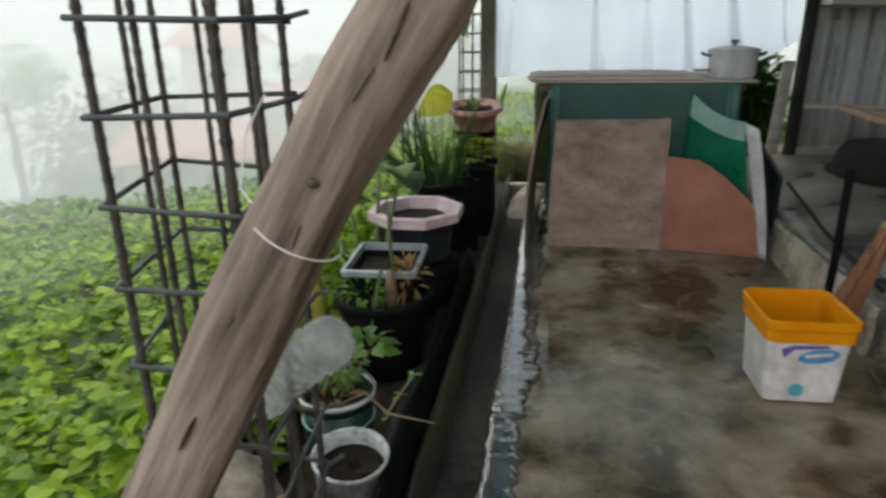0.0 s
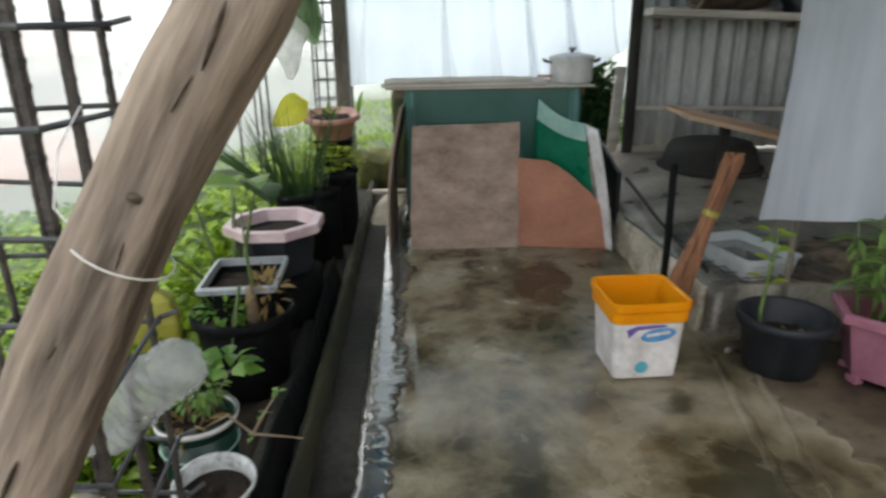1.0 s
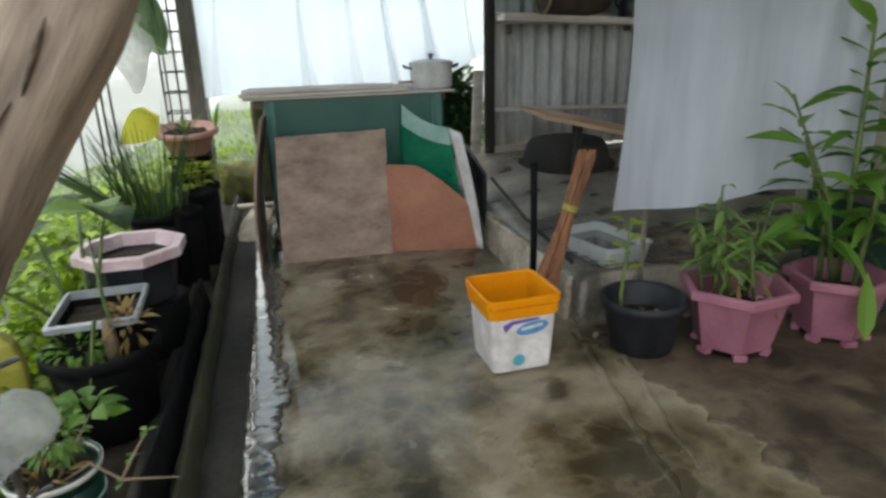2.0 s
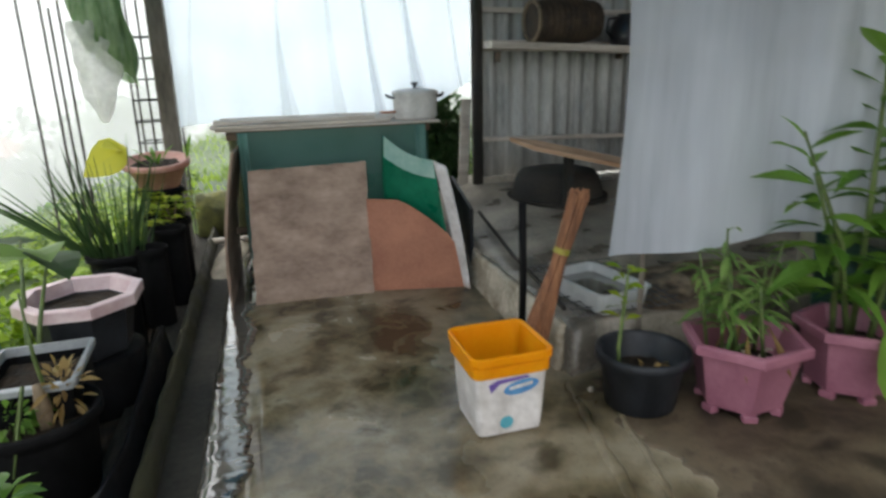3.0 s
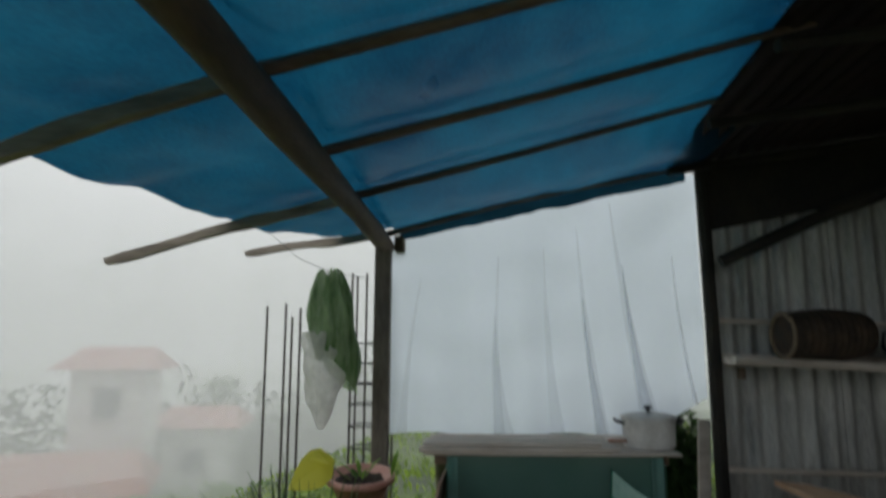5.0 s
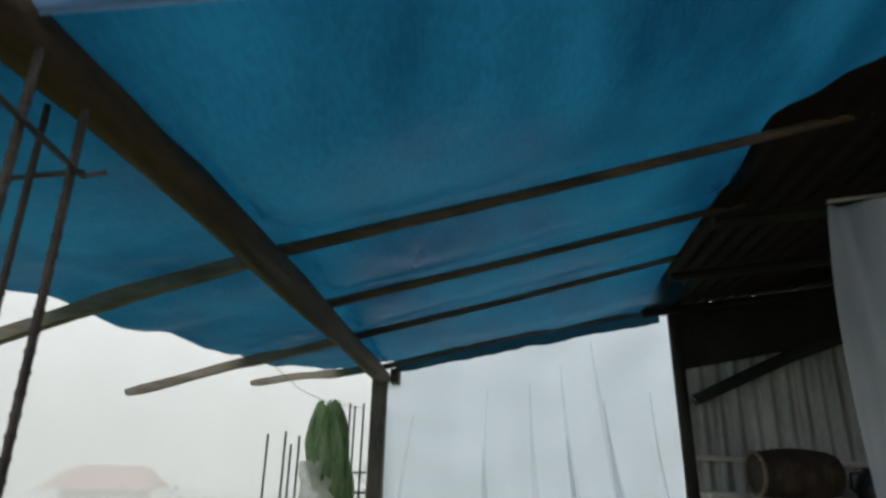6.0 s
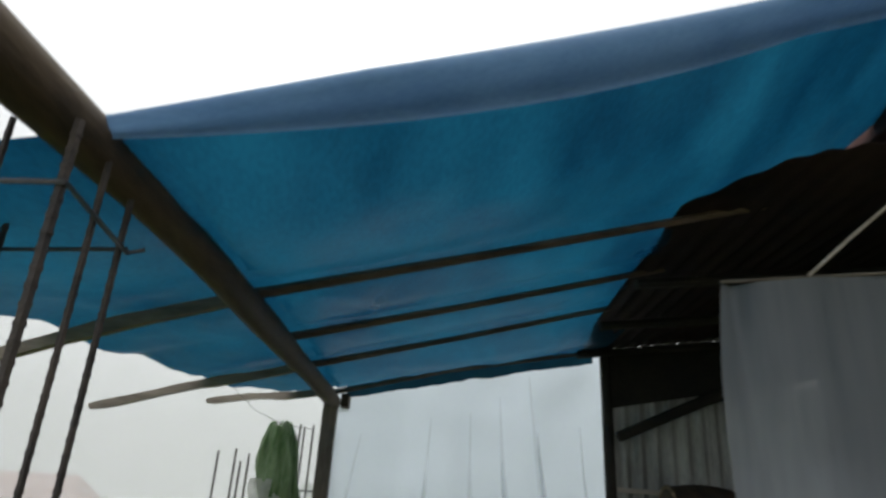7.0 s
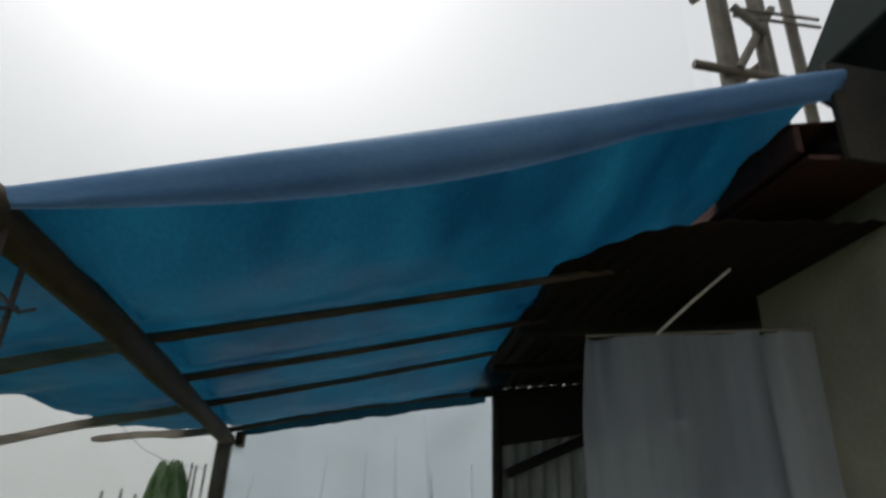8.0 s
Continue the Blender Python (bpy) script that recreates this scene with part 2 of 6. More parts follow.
# Clearer film at the top darkens the curtain where shade falls.
shade_top(M_CURT, 0.06, 0.52)
M_REBAR = mat("dark_rusty_steel", (0.035, 0.031, 0.03), (0.11, 0.09, 0.08), 0.65, 20, 160, 0.5, metal=0.2)
M_TIE = mat("grey_tie_wire", (0.05, 0.05, 0.055), (0.11, 0.11, 0.115), 0.5, 20, metal=0.3)
M_STRING = mat("white_string", (0.6, 0.58, 0.54), (0.75, 0.73, 0.7), 0.8, 30)
M_GBUCKET = mat("dark_green_plastic", (0.003, 0.028, 0.019), (0.007, 0.045, 0.031), 0.4, 8)
M_YCAN = mat("yellow_plastic", (0.27, 0.25, 0.03), (0.40, 0.36, 0.06), 0.5, 8)
M_CLEAR = thin(mat("cloudy_clear_plastic", (0.62, 0.62, 0.60), (0.85, 0.85, 0.83), 0.2, 12, 40, 0.3), 0.45, None, 0.35)
M_BOTTLE = thin(mat("thin_clear_bottle", (0.62, 0.63, 0.63), (0.85, 0.86, 0.86), 0.07, 30, 90, 0.2, spec=1.0), 0.3, None, 0.62)
M_TRAY = thin(mat("translucent_box_plastic", (0.66, 0.68, 0.68), (0.80, 0.82, 0.82), 0.35, 8), 0.45, None, 0.18)
M_BROOM = mat("broom_fibre", (0.13, 0.05, 0.022), (0.36, 0.17, 0.085), 0.75, 12, 120, 0.5, stretch=(5, 5, 0.3))
M_HOUSE = mat("olive_render_wall", (0.24, 0.22, 0.165), (0.36, 0.33, 0.25), 0.85, 2, 40, 0.3)
M_FARWALL = mat("far_white_wall", (0.74, 0.73, 0.71), (0.84, 0.83, 0.81), 0.85, 1)
M_REDROOF = mat("red_iron_roof", (0.22, 0.07, 0.05), (0.34, 0.13, 0.10), 0.6, 2, 30)
# Dark roofing, with its underside's shade included in the near-black base.
M_LEANROOF = mat("dark_shaded_iron", (0.010, 0.008, 0.007), (0.034, 0.022, 0.018), 0.8, 3, 40, 0.2, spec=0.2)
M_EAVE = mat("dark_maroon_iron", (0.050, 0.022, 0.019), (0.105, 0.048, 0.042), 0.75, 2, 30, spec=0.25)
M_SCREEN = mat("dark_screen_cloth", (0.008, 0.014, 0.013), (0.018, 0.026, 0.024), 0.95, 4, 60, spec=0.05)
M_WICKER = mat("dark_brown_wicker", (0.022, 0.015, 0.010), (0.085, 0.058, 0.038), 0.8, 12, 90, 0.5)
M_DARKFLOOR = wet_floor("darker_concrete", ((0.030, 0.022, 0.013), (0.075, 0.056, 0.035), (0.14, 0.108, 0.07)), (0.16, 0.115, 0.065), (0.28, 0.6))
M_TAN = mat("tan_plank", (0.48, 0.29, 0.17), (0.70, 0.50, 0.34), 0.75, 5, 60, 0.3, stretch=(0.3, 3, 3))
# Dark timber and plastic, plus shade under the roofs put in as near-black.
M_DARKIN = mat("dark_and_shaded_boards", (0.013, 0.012, 0.010), (0.045, 0.038, 0.03), 0.85, 4, 50)
M_SCAF = mat("grey_scaffold_timber", (0.14, 0.12, 0.10), (0.26, 0.23, 0.19), 0.8, 6)
M_GLASS = mat("dark_window_glass", (0.03, 0.035, 0.04), (0.05, 0.055, 0.06), 0.1, 2, bump=0)
M_WOODS = leafy("misty_wood_leaves", (0.02, 0.045, 0.012), (0.07, 0.12, 0.03))
M_VINE = leafy("vine_leaves", (0.052, 0.118, 0.004), (0.27, 0.40, 0.018))
M_LEAF = leafy("broad_leaves", (0.05, 0.14, 0.015), (0.18, 0.33, 0.05))
M_ONION = leafy("onion_leaves", (0.035, 0.085, 0.025), (0.10, 0.17, 0.06), 0.4)
M_LIME = leafy("lime_leaves", (0.16, 0.26, 0.015), (0.36, 0.42, 0.03))
M_FERN = leafy("pale_green_leaves", (0.09, 0.19, 0.04), (0.24, 0.36, 0.10))
M_YLEAF = leafy("yellow_leaf", (0.55, 0.52, 0.04), (0.62, 0.60, 0.08))
M_TARO = leafy("taro_leaf", (0.03, 0.07, 0.02), (0.05, 0.10, 0.03), 0.5)
M_DRY = leafy("dry_leaves", (0.20, 0.12, 0.04), (0.38, 0.27, 0.10))
M_STEM = mat("green_stem", (0.06, 0.10, 0.025), (0.13, 0.18, 0.05), 0.6, 20)
M_TWIG = mat("dry_twig", (0.16, 0.11, 0.07), (0.30, 0.23, 0.15), 0.8, 20)
M_BARK = mat("tree_bark", (0.05, 0.04, 0.03), (0.13, 0.11, 0.08), 0.9, 10)
M_BAG = thin(mat("green_plastic_bag", (0.07, 0.16, 0.045), (0.30, 0.42, 0.22), 0.28, 9, 50, 0.3, stretch=(2.5, 2.5, 0.5), contrast=0.4), 0.55, None, 0.12)


def mist_material(share, side):
    m = bpy.data.materials.new("drifting_mist")
    m.use_nodes = True
    n, l = m.node_tree.nodes, m.node_tree.links
    n.remove(n["Principled BSDF"])
    df, tl = n.new("ShaderNodeBsdfDiffuse"), n.new("ShaderNodeBsdfTranslucent")
    df.inputs["Color"].default_value = tl.inputs["Color"].default_value = (0.95, 0.96, 0.97, 1)
    both, mx, tp = n.new("ShaderNodeMixShader"), n.new("ShaderNodeMixShader"), n.new("ShaderNodeBsdfTransparent")
    l.new(df.outputs[0], both.inputs[1])
    l.new(tl.outputs[0], both.inputs[2])
    tc, sep = n.new("ShaderNodeTexCoord"), n.new("ShaderNodeSeparateXYZ")
    l.new(tc.outputs["Object"], sep.inputs[0])
    rg = n.new("ShaderNodeMapRange")
    rg.interpolation_type = "SMOOTHSTEP"
    rg.inputs["From Min"].default_value = 3.0
    rg.inputs["From Max"].default_value = 16.0
    rg.inputs["To Min"].default_value = share
    rg.inputs["To Max"].default_value = 0.0
    l.new(sep.outputs["Z"], rg.inputs[0])
    ns = n.new("ShaderNodeTexNoise")
    ns.inputs["Scale"].default_value = 0.25
    l.new(tc.outputs["Object"], ns.inputs["Vector"])
    ml = n.new("ShaderNodeMath")
    ml.operation = "MULTIPLY_ADD"
    ml.inputs[1].default_value, ml.inputs[2].default_value = 0.8, 0.6
    l.new(ns.outputs["Fac"], ml.inputs[0])
    mm = n.new("ShaderNodeMath")
    mm.operation = "MULTIPLY"
    l.new(rg.outputs[0], mm.inputs[0])
    l.new(ml.outputs[0], mm.inputs[1])
    last = mm
    if side:
        fade = n.new("ShaderNodeMapRange")
        fade.interpolation_type = "SMOOTHSTEP"
        fade.inputs["From Min"].default_value, fade.inputs["From Max"].default_value = -3.4, -1.4
        fade.inputs["To Min"].default_value, fade.inputs["To Max"].default_value = 1.0, 0.0
        l.new(sep.outputs["X"], fade.inputs[0])
        last = n.new("ShaderNodeMath")
        last.operation = "MULTIPLY"
        l.new(mm.outputs[0], last.inputs[0])
        l.new(fade.outputs[0], last.inputs[1])
    l.new(last.outputs[0], mx.inputs[0])
    l.new(tp.outputs[0], mx.inputs[1])
    l.new(both.outputs[0], mx.inputs[2])
    l.new(mx.outputs[0], n["Material Output"].inputs["Surface"])
    return m


# ---- mesh helpers ----
def mesh_object(name, bm, material, smooth=False):
    me = bpy.data.meshes.new(name)
    bmesh.ops.recalc_face_normals(bm, faces=bm.faces)
    bm.to_mesh(me)
    bm.free()
    me.materials.append(material)
    if smooth:
        me.polygons.foreach_set("use_smooth", [True] * len(me.polygons))
    return new(name, me)


def part(name, bm, material, parent, label="", smooth=False):
    ob = mesh_object(name, bm, material, smooth)
    ob.parent = parent
    return tagged(ob, label)


def data_part(name, verts, faces, material, parent=None, smooth=True):
    me = bpy.data.meshes.new(name)
    me.from_pydata(verts, [], faces)
    me.materials.append(material)
    if smooth:
        me.polygons.foreach_set("use_smooth", [True] * len(me.polygons))
    ob = new(name, me)
    ob.parent = parent
    return ob


def thing(name, label, category, at=(0, 0, 0), rz=0, group="", kind=""):
    ob = new(name)
    ob.matrix_basis = pose(*at, 0, 0, rz)
    ob.empty_display_size = 0.05
    return tagged(ob, label, category, group, kind)


def box(bm, c, s, turn=(0, 0, 0), bevel=0.0):
    r = bmesh.ops.create_cube(bm, size=1)
    vs = r["verts"]
    bmesh.ops.scale(bm, vec=s, verts=vs)
    if bevel:
        es = list({e for v in vs for e in v.link_edges})
        out = bmesh.ops.bevel(bm, geom=es, offset=bevel, segments=2, affect="EDGES", profile=0.5)
        vs = list({v for f in out["faces"] for v in f.verts} | {v for v in vs if v.is_valid})
    m = pose(*c, *turn)
    bmesh.ops.transform(bm, matrix=m, verts=vs)
    return vs


def rings(bm, loops, close_start=True, close_end=True):
    rows = [[bm.verts.new(p) for p in loop] for loop in loops]
    n = len(rows[0])
    for a, b in zip(rows, rows[1:]):
        for i in range(n):
            bm.faces.new((a[i], a[(i + 1) % n], b[(i + 1) % n], b[i]))
    if close_start:
        bm.faces.new(rows[0][::-1])
    if close_end:
        bm.faces.new(rows[-1])
    return rows


def tube(bm, pts, radius, n=8, wobble=0.0, seed=0):
    pts = [Vector(p) for p in pts]
    rs = radius if isinstance(radius, (list, tuple)) else [radius] * len(pts)
    rnd = random.Random(seed)
    loops = []
    for i, p in enumerate(pts):
        d = (pts[min(i + 1, len(pts) - 1)] - pts[max(i - 1, 0)]).normalized()
        side = d.cross(Vector((0, 0, 1)) if abs(d.z) < 0.9 else Vector((0, 1, 0))).normalized()
        up = side.cross(d)
        loop = []
        for k in range(n):
            a = 2 * math.pi * k / n
            rr = rs[i] * (1 + wobble * (rnd.random() - 0.5) * 2)
            loop.append(p + (side * math.cos(a) + up * math.sin(a)) * rr)
        loops.append(loop)
    rings(bm, loops)


def lathe(bm, profile, n=28, sides=None, turn=0.0, squash=1.0, caps=True):
    """A turned shape from (radius, height) pairs; sides gives it flat sides."""
    n = sides or n
    loops = []
    for r, z in profile:
        loops.append([(r * math.cos(2 * math.pi * (k + turn) / n), squash * r * math.sin(2 * math.pi * (k + turn) / n), z) for k in range(n)])
    rings(bm, loops, caps, caps)


def square_loft(bm, profile, caps=True):
    """A rounded-square vessel from (half width, half depth, corner, height) rows."""
    loops = []
    for hx, hy, c, z in profile:
        loop = []
        for k, (sx, sy) in enumerate(((1, 1), (-1, 1), (-1, -1), (1, -1))):
            for j in range(4):
                a = math.pi / 2 * (k + j / 3)
                loop.append((sx * (hx - c) + c * math.cos(a), sy * (hy - c) + c * math.sin(a), z))
        loops.append(loop)
    rings(bm, loops, caps, caps)


def sheet(bm, f, nu, nv):
    g = [[bm.verts.new(f(i / nu, j / nv)) for j in range(nv + 1)] for i in range(nu + 1)]
    for i in range(nu):
        for j in range(nv):
            bm.faces.new((g[i][j], g[i + 1][j], g[i + 1][j + 1], g[i][j + 1]))


def thick_sheet(bm, f, nu, nv, off):
    """A closed sheet of some thickness, given by the vector off."""
    off = Vector(off)
    top = [[bm.verts.new(Vector(f(i / nu, j / nv))) for j in range(nv + 1)] for i in range(nu + 1)]
    low = [[bm.verts.new(v.co + off) for v in row] for row in top]
    for i in range(nu):
        for j in range(nv):
            bm.faces.new((top[i][j], top[i + 1][j], top[i + 1][j + 1], top[i][j + 1]))
            bm.faces.new((low[i][j], low[i][j + 1], low[i + 1][j + 1], low[i + 1][j]))
    rim = [(i, 0) for i in range(nu)] + [(nu, j) for j in range(nv)] + [(i, nv) for i in range(nu, 0, -1)] + [(0, j) for j in range(nv, 0, -1)]
    for (a, b), (c, d) in zip(rim, rim[1:] + rim[:1]):
        bm.faces.new((top[a][b], low[a][b], low[c][d], top[c][d]))


class Leaves:
    """Gathers leaves and blades for one mesh."""

    def __init__(self, seed=1):
        self.v, self.f, self.r = [], [], random.Random(seed)

    def leaf(self, base, way, length, width, droop=0.3, fold=0.25, shape=(0.55, 1.0, 0.6), spin=None):
        way = Vector(way).normalized()
        side = way.cross(Vector((0, 0, 1)))
        side = side.normalized() if side.length > 0.05 else Vector((1, 0, 0))
        up = side.cross(way)
        a = self.r.uniform(-0.7, 0.7) if spin is None else spin
        side, up = side * math.cos(a) + up * math.sin(a), up * math.cos(a) - side * math.sin(a)
        o, base, k = len(self.v), Vector(base), len(shape)
        self.v.append(base)
        for i, s in enumerate(shape):
            t = (i + 1) / (k + 1)
            mid = base + way * (length * t) - Vector((0, 0, 1)) * (droop * length * t * t)
            for e in (-1, 0, 1):
                self.v.append(mid + side * (e * width * 0.5 * s) + up * (abs(e) * fold * width * 0.5 * s))
        self.v.append(base + way * length - Vector((0, 0, 1)) * (droop * length))
        tip = o + 1 + 3 * k
        self.f += [(o, o + 1, o + 2), (o, o + 2, o + 3)]
        for i in range(k - 1):
            q = o + 1 + 3 * i
            self.f += [(q, q + 3, q + 4, q + 1), (q + 1, q + 4, q + 5, q + 2)]
        q = o + 1 + 3 * (k - 1)
        self.f += [(q, tip, q + 1), (q + 1, tip, q + 2)]

    def ball(self, c, r, n, length, width, **kw):
        for _ in range(n):
            d = Vector((self.r.gauss(0, 1), self.r.gauss(0, 1), self.r.gauss(0, 1))).normalized()
            p = Vector(c) + Vector((d.x * r[0], d.y * r[1], d.z * r[2])) * self.r.uniform(0.25, 1) ** 0.6
            w = d + Vector((0, 0, self.r.uniform(-0.3, 0.5)))
            s = self.r.uniform(0.65, 1.25)
            self.leaf(p, w, length * s, width * s, **kw)

    def blade(self, base, way, length, width, droop, segs=5):
        way, base = Vector(way).normalized(), Vector(base)
        side = way.cross(Vector((0, 0, 1)))
        side = side.normalized() if side.length > 0.05 else Vector((1, 0, 0))
        up = side.cross(way)
        o = len(self.v)
        for i in range(segs + 1):
            t = i / segs
            p = base + way * length * t - Vector((0, 0, 1)) * droop * length * t * t
            w = width * (1 - t) ** 0.5 * 0.5 + 0.0008
            for a in (0, 2.1, 4.2):
                self.v.append(p + side * math.cos(a) * w + up * math.sin(a) * w)
        for i in range(segs):
            q = o + 3 * i
            for k in range(3):
                self.f.append((q + k, q + (k + 1) % 3, q + 3 + (k + 1) % 3, q + 3 + k))

    def done(self, name, material, parent=None):
        return data_part(name, self.v, self.f, material, parent, smooth=False)


# ---- ground, floor, gutter, platform ----
def hill(x, y):
    left = max(0.0, -x - 0.95)
    back = max(0.0, y - 5.1)
    front = max(0.0, -y - 3.0)
    right = max(0.0, x - 6.0)
    fall = 0.02 + 0.09 * max(0.0, min(1.0, (-x - 1.2) / 4.0))
    z = -0.14 - 0.17 * min(left, 34) - fall * min(back, 26) - 0.05 * min(front, 20) - 0.05 * min(right, 20)
    bumps = noise.noise(Vector((x * 0.45, y * 0.45, 0))) * 0.16 + noise.noise(Vector((x * 0.12, y * 0.12, 3))) * 0.4
    return z + bumps * min(1.0, (left + back + front + right) * 0.4)


def hill_sheet():
    xs = sorted({-0.95, 4.0, *(-0.95 - 0.18 * 1.16 ** k * k for k in range(1, 30)), *(4 + 0.6 * 1.25 ** k * k for k in range(1, 18)), *(-0.95 + 0.5 * k for k in range(1, 10))})
    ys = sorted({*(5.1 + 0.25 * 1.17 ** k * k for k in range(0, 26)), *(-3 - 0.6 * 1.3 ** k * k for k in range(0, 15)), *(-3 + 0.4 * k for k in range(1, 20))})
    bm = bmesh.new()
    g = [[bm.verts.new((x, y, hill(x, y))) for y in ys] for x in xs]
    for a, b in zip(g, g[1:]):
        for j in range(len(ys) - 1):
            bm.faces.new((a[j], b[j], b[j + 1], a[j + 1]))
    return bm


ground = mesh_object("ground", hill_sheet(), M_GROUND, True)
tagged(ground, "green hillside falling away into the fog", "ground", kind="structure")


def floor_slab():
    bm = bmesh.new()

    def top(u, v):
        x, y = -0.15 + 3.6 * u, -3.0 + 8.1 * v
        edge = 0.012 * noise.noise(Vector((y * 5, 0, 2))) + 0.008 * noise.noise(Vector((y * 17, 0, 5))) if u == 0 else 0
        dip = 0.006 * noise.noise(Vector((x * 1.6, y * 1.6, 0))) - (0.006 if x < 0.0 else 0)
        crack = -0.006 if abs(x - (1.20 - 0.10 * max(0, 2.3 - y)) - 0.012 * noise.noise(Vector((y * 4, 1, 1)))) < 0.012 and y < 2.4 else 0
        return (x + edge, y, dip + crack)
    thick_sheet(bm, top, 150, 160, (0, 0, -0.3))
    return bm


floor = tagged(mesh_object("floor", floor_slab(), M_FLOOR, True), "wet brown-grey stained concrete patio floor", "floor", kind="structure")


def gutter_bed():
    bm = bmesh.new()

    def top(u, v):
        x, y = -0.46 + 0.33 * u, -3.0 + 8.2 * v
        worn = 0.006 * noise.noise(Vector((x * 8, y * 3, 0))) + 0.002 * noise.noise(Vector((x * 40, y * 25, 0)))
        return (x, y, -0.016 + 0.022 * (1 - u) ** 1.5 + worn)
    thick_sheet(bm, top, 12, 120, (0, 0, -0.25))
    return bm


tagged(mesh_object("gutter", gutter_bed(), M_GUTTER, True), "smooth dark grey cement strip along the patio", "gutter", kind="structure")


def wet_streak():
    bm = bmesh.new()

    def top(u, v):
        y = 0.9 + 3.9 * v
        rag = lambda k: 0.5 * noise.noise(Vector((y * 3, k, 0))) + 0.45 * noise.noise(Vector((y * 9, k, 5))) + 0.4 * noise.noise(Vector((y * 31, k, 9)))
        grow = 0.25 + 0.75 * min(1.0, max(0.0, (y - 1.0) / 1.0))
        a = -0.158 + 0.012 * rag(3)
        b = -0.022 * grow - 0.14 * (1 - grow) + 0.075 * rag(17)
        x = a + (max(b, a + 0.004) - a) * u
        return (x, y, 0.0045 - 0.006 * (2 * u - 1) ** 6 + 0.0013 * noise.noise(Vector((x * 45, y * 28, 0))) + 0.0008 * noise.noise(Vector((x * 110, y * 80, 3))))
    thick_sheet(bm, top, 8, 420, (0, 0, -0.012))
    return bm


tagged(mesh_object("rain_puddle", wet_streak(), M_WET, True), "narrow streak of shining rain water along the gutter", "puddle", kind="stuff")


# Same concrete in darker tones, laid over the floor round the pots.
def darker_patch():
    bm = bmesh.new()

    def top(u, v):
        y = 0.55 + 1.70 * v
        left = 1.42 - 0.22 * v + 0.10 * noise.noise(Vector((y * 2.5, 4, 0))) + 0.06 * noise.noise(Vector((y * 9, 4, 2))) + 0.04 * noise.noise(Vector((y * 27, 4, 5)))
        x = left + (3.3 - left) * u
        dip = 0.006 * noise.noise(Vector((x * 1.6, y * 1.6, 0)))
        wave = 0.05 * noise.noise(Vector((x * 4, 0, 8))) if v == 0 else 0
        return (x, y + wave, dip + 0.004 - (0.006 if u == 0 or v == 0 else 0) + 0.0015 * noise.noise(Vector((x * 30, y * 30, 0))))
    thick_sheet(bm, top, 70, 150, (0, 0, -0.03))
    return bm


tagged(mesh_object("darker_floor", darker_patch(), M_DARKFLOOR, True), "darker brown floor round the plant pots", "stain", kind="structure")


def soil_terrace():
    bm = bmesh.new()

    def top(u, v):
        x, y = -1.0 + 0.55 * u, -2.9 + 8.0 * v
        return (x, y, -0.03 - 0.12 * (1 - u) ** 2 + 0.015 * noise.noise(Vector((x * 6, y * 6, 1))))
    thick_sheet(bm, top, 12, 100, (0, 0, -0.25))
    return bm


tagged(mesh_object("planting_strip", soil_terrace(), M_SOIL, True), "strip of black damp soil under the pots", "soil", kind="structure")


def platform_block():
    bm = bmesh.new()

    def top(u, v):
        x, y = 1.20 + 2.1 * u, 2.30 + 2.9 * v
        rise = 0.20 + 0.12 * max(0.0, min(1.0, (x - 1.22) / 0.35)) * min(1.0, max(0.0, (y - 2.9) / 1.2))
        return (x + (0.02 * noise.noise(Vector((y * 5, 0, 0))) if u == 0 else 0), y + (0.05 * noise.noise(Vector((x * 4, 0, 3))) if v == 0 else 0),
                rise + 0.012 * noise.noise(Vector((x * 3, y * 3, 0))) - (0.018 if u == 0 else 0))
    thick_sheet(bm, top, 40, 50, (0, 0, -0.45))
    return bm


tagged(mesh_object("raised_platform", platform_block(), M_PLAT, True), "raised dark concrete platform beside the patio", "platform", kind="structure")


def kerb_face():
    bm = bmesh.new()

    def face(u, v):
        y, z = 2.36 + 1.6 * u, -0.01 + 0.20 * v
        return (1.185 - 0.02 * (1 - v) + 0.018 * noise.noise(Vector((y * 6, z * 9, 0))), y, z)
    thick_sheet(bm, face, 50, 10, (0.03, 0, 0))
    return bm


tagged(mesh_object("platform_edge", kerb_face(), M_PALE, True), "pale chipped concrete face of the platform", "kerb", kind="structure")


def rubble():
    bm = bmesh.new()
    r = random.Random(5)
    for _ in range(26):
        s = r.uniform(0.015, 0.05)
        bmesh.ops.create_icosphere(bm, subdivisions=1, radius=s, matrix=pose(r.uniform(1.17, 2.3), r.uniform(2.12, 2.36), s * 0.5, r.uniform(0, 90), r.uniform(0, 90), 0) @ Matrix.Diagonal((1, r.uniform(0.6, 1.2), 0.7, 1)))
    return bm


def dirt_heap():
    bm = bmesh.new()

    def top(u, v):
        x, y = 1.50 + 1.0 * u, 2.33 + 0.55 * v
        hump = math.sin(math.pi * u) ** 0.7 * math.sin(math.pi * v) ** 0.7
        return (x, y, 0.195 + hump * (0.06 + 0.035 * noise.noise(Vector((x * 5, y * 5, 0))) + 0.02 * noise.noise(Vector((x * 17, y * 17, 3)))))
    thick_sheet(bm, top, 50, 30, (0, 0, -0.05))
    return bm


tagged(mesh_object("dirt_heap", dirt_heap(), M_DIRT), "low heap of brown dirt and litter on the platform", "dirt", kind="stuff")
tagged(mesh_object("rubble", rubble(), M_PLAT), "loose stones and mortar crumbs by the platform", "rubble", kind="stuff")


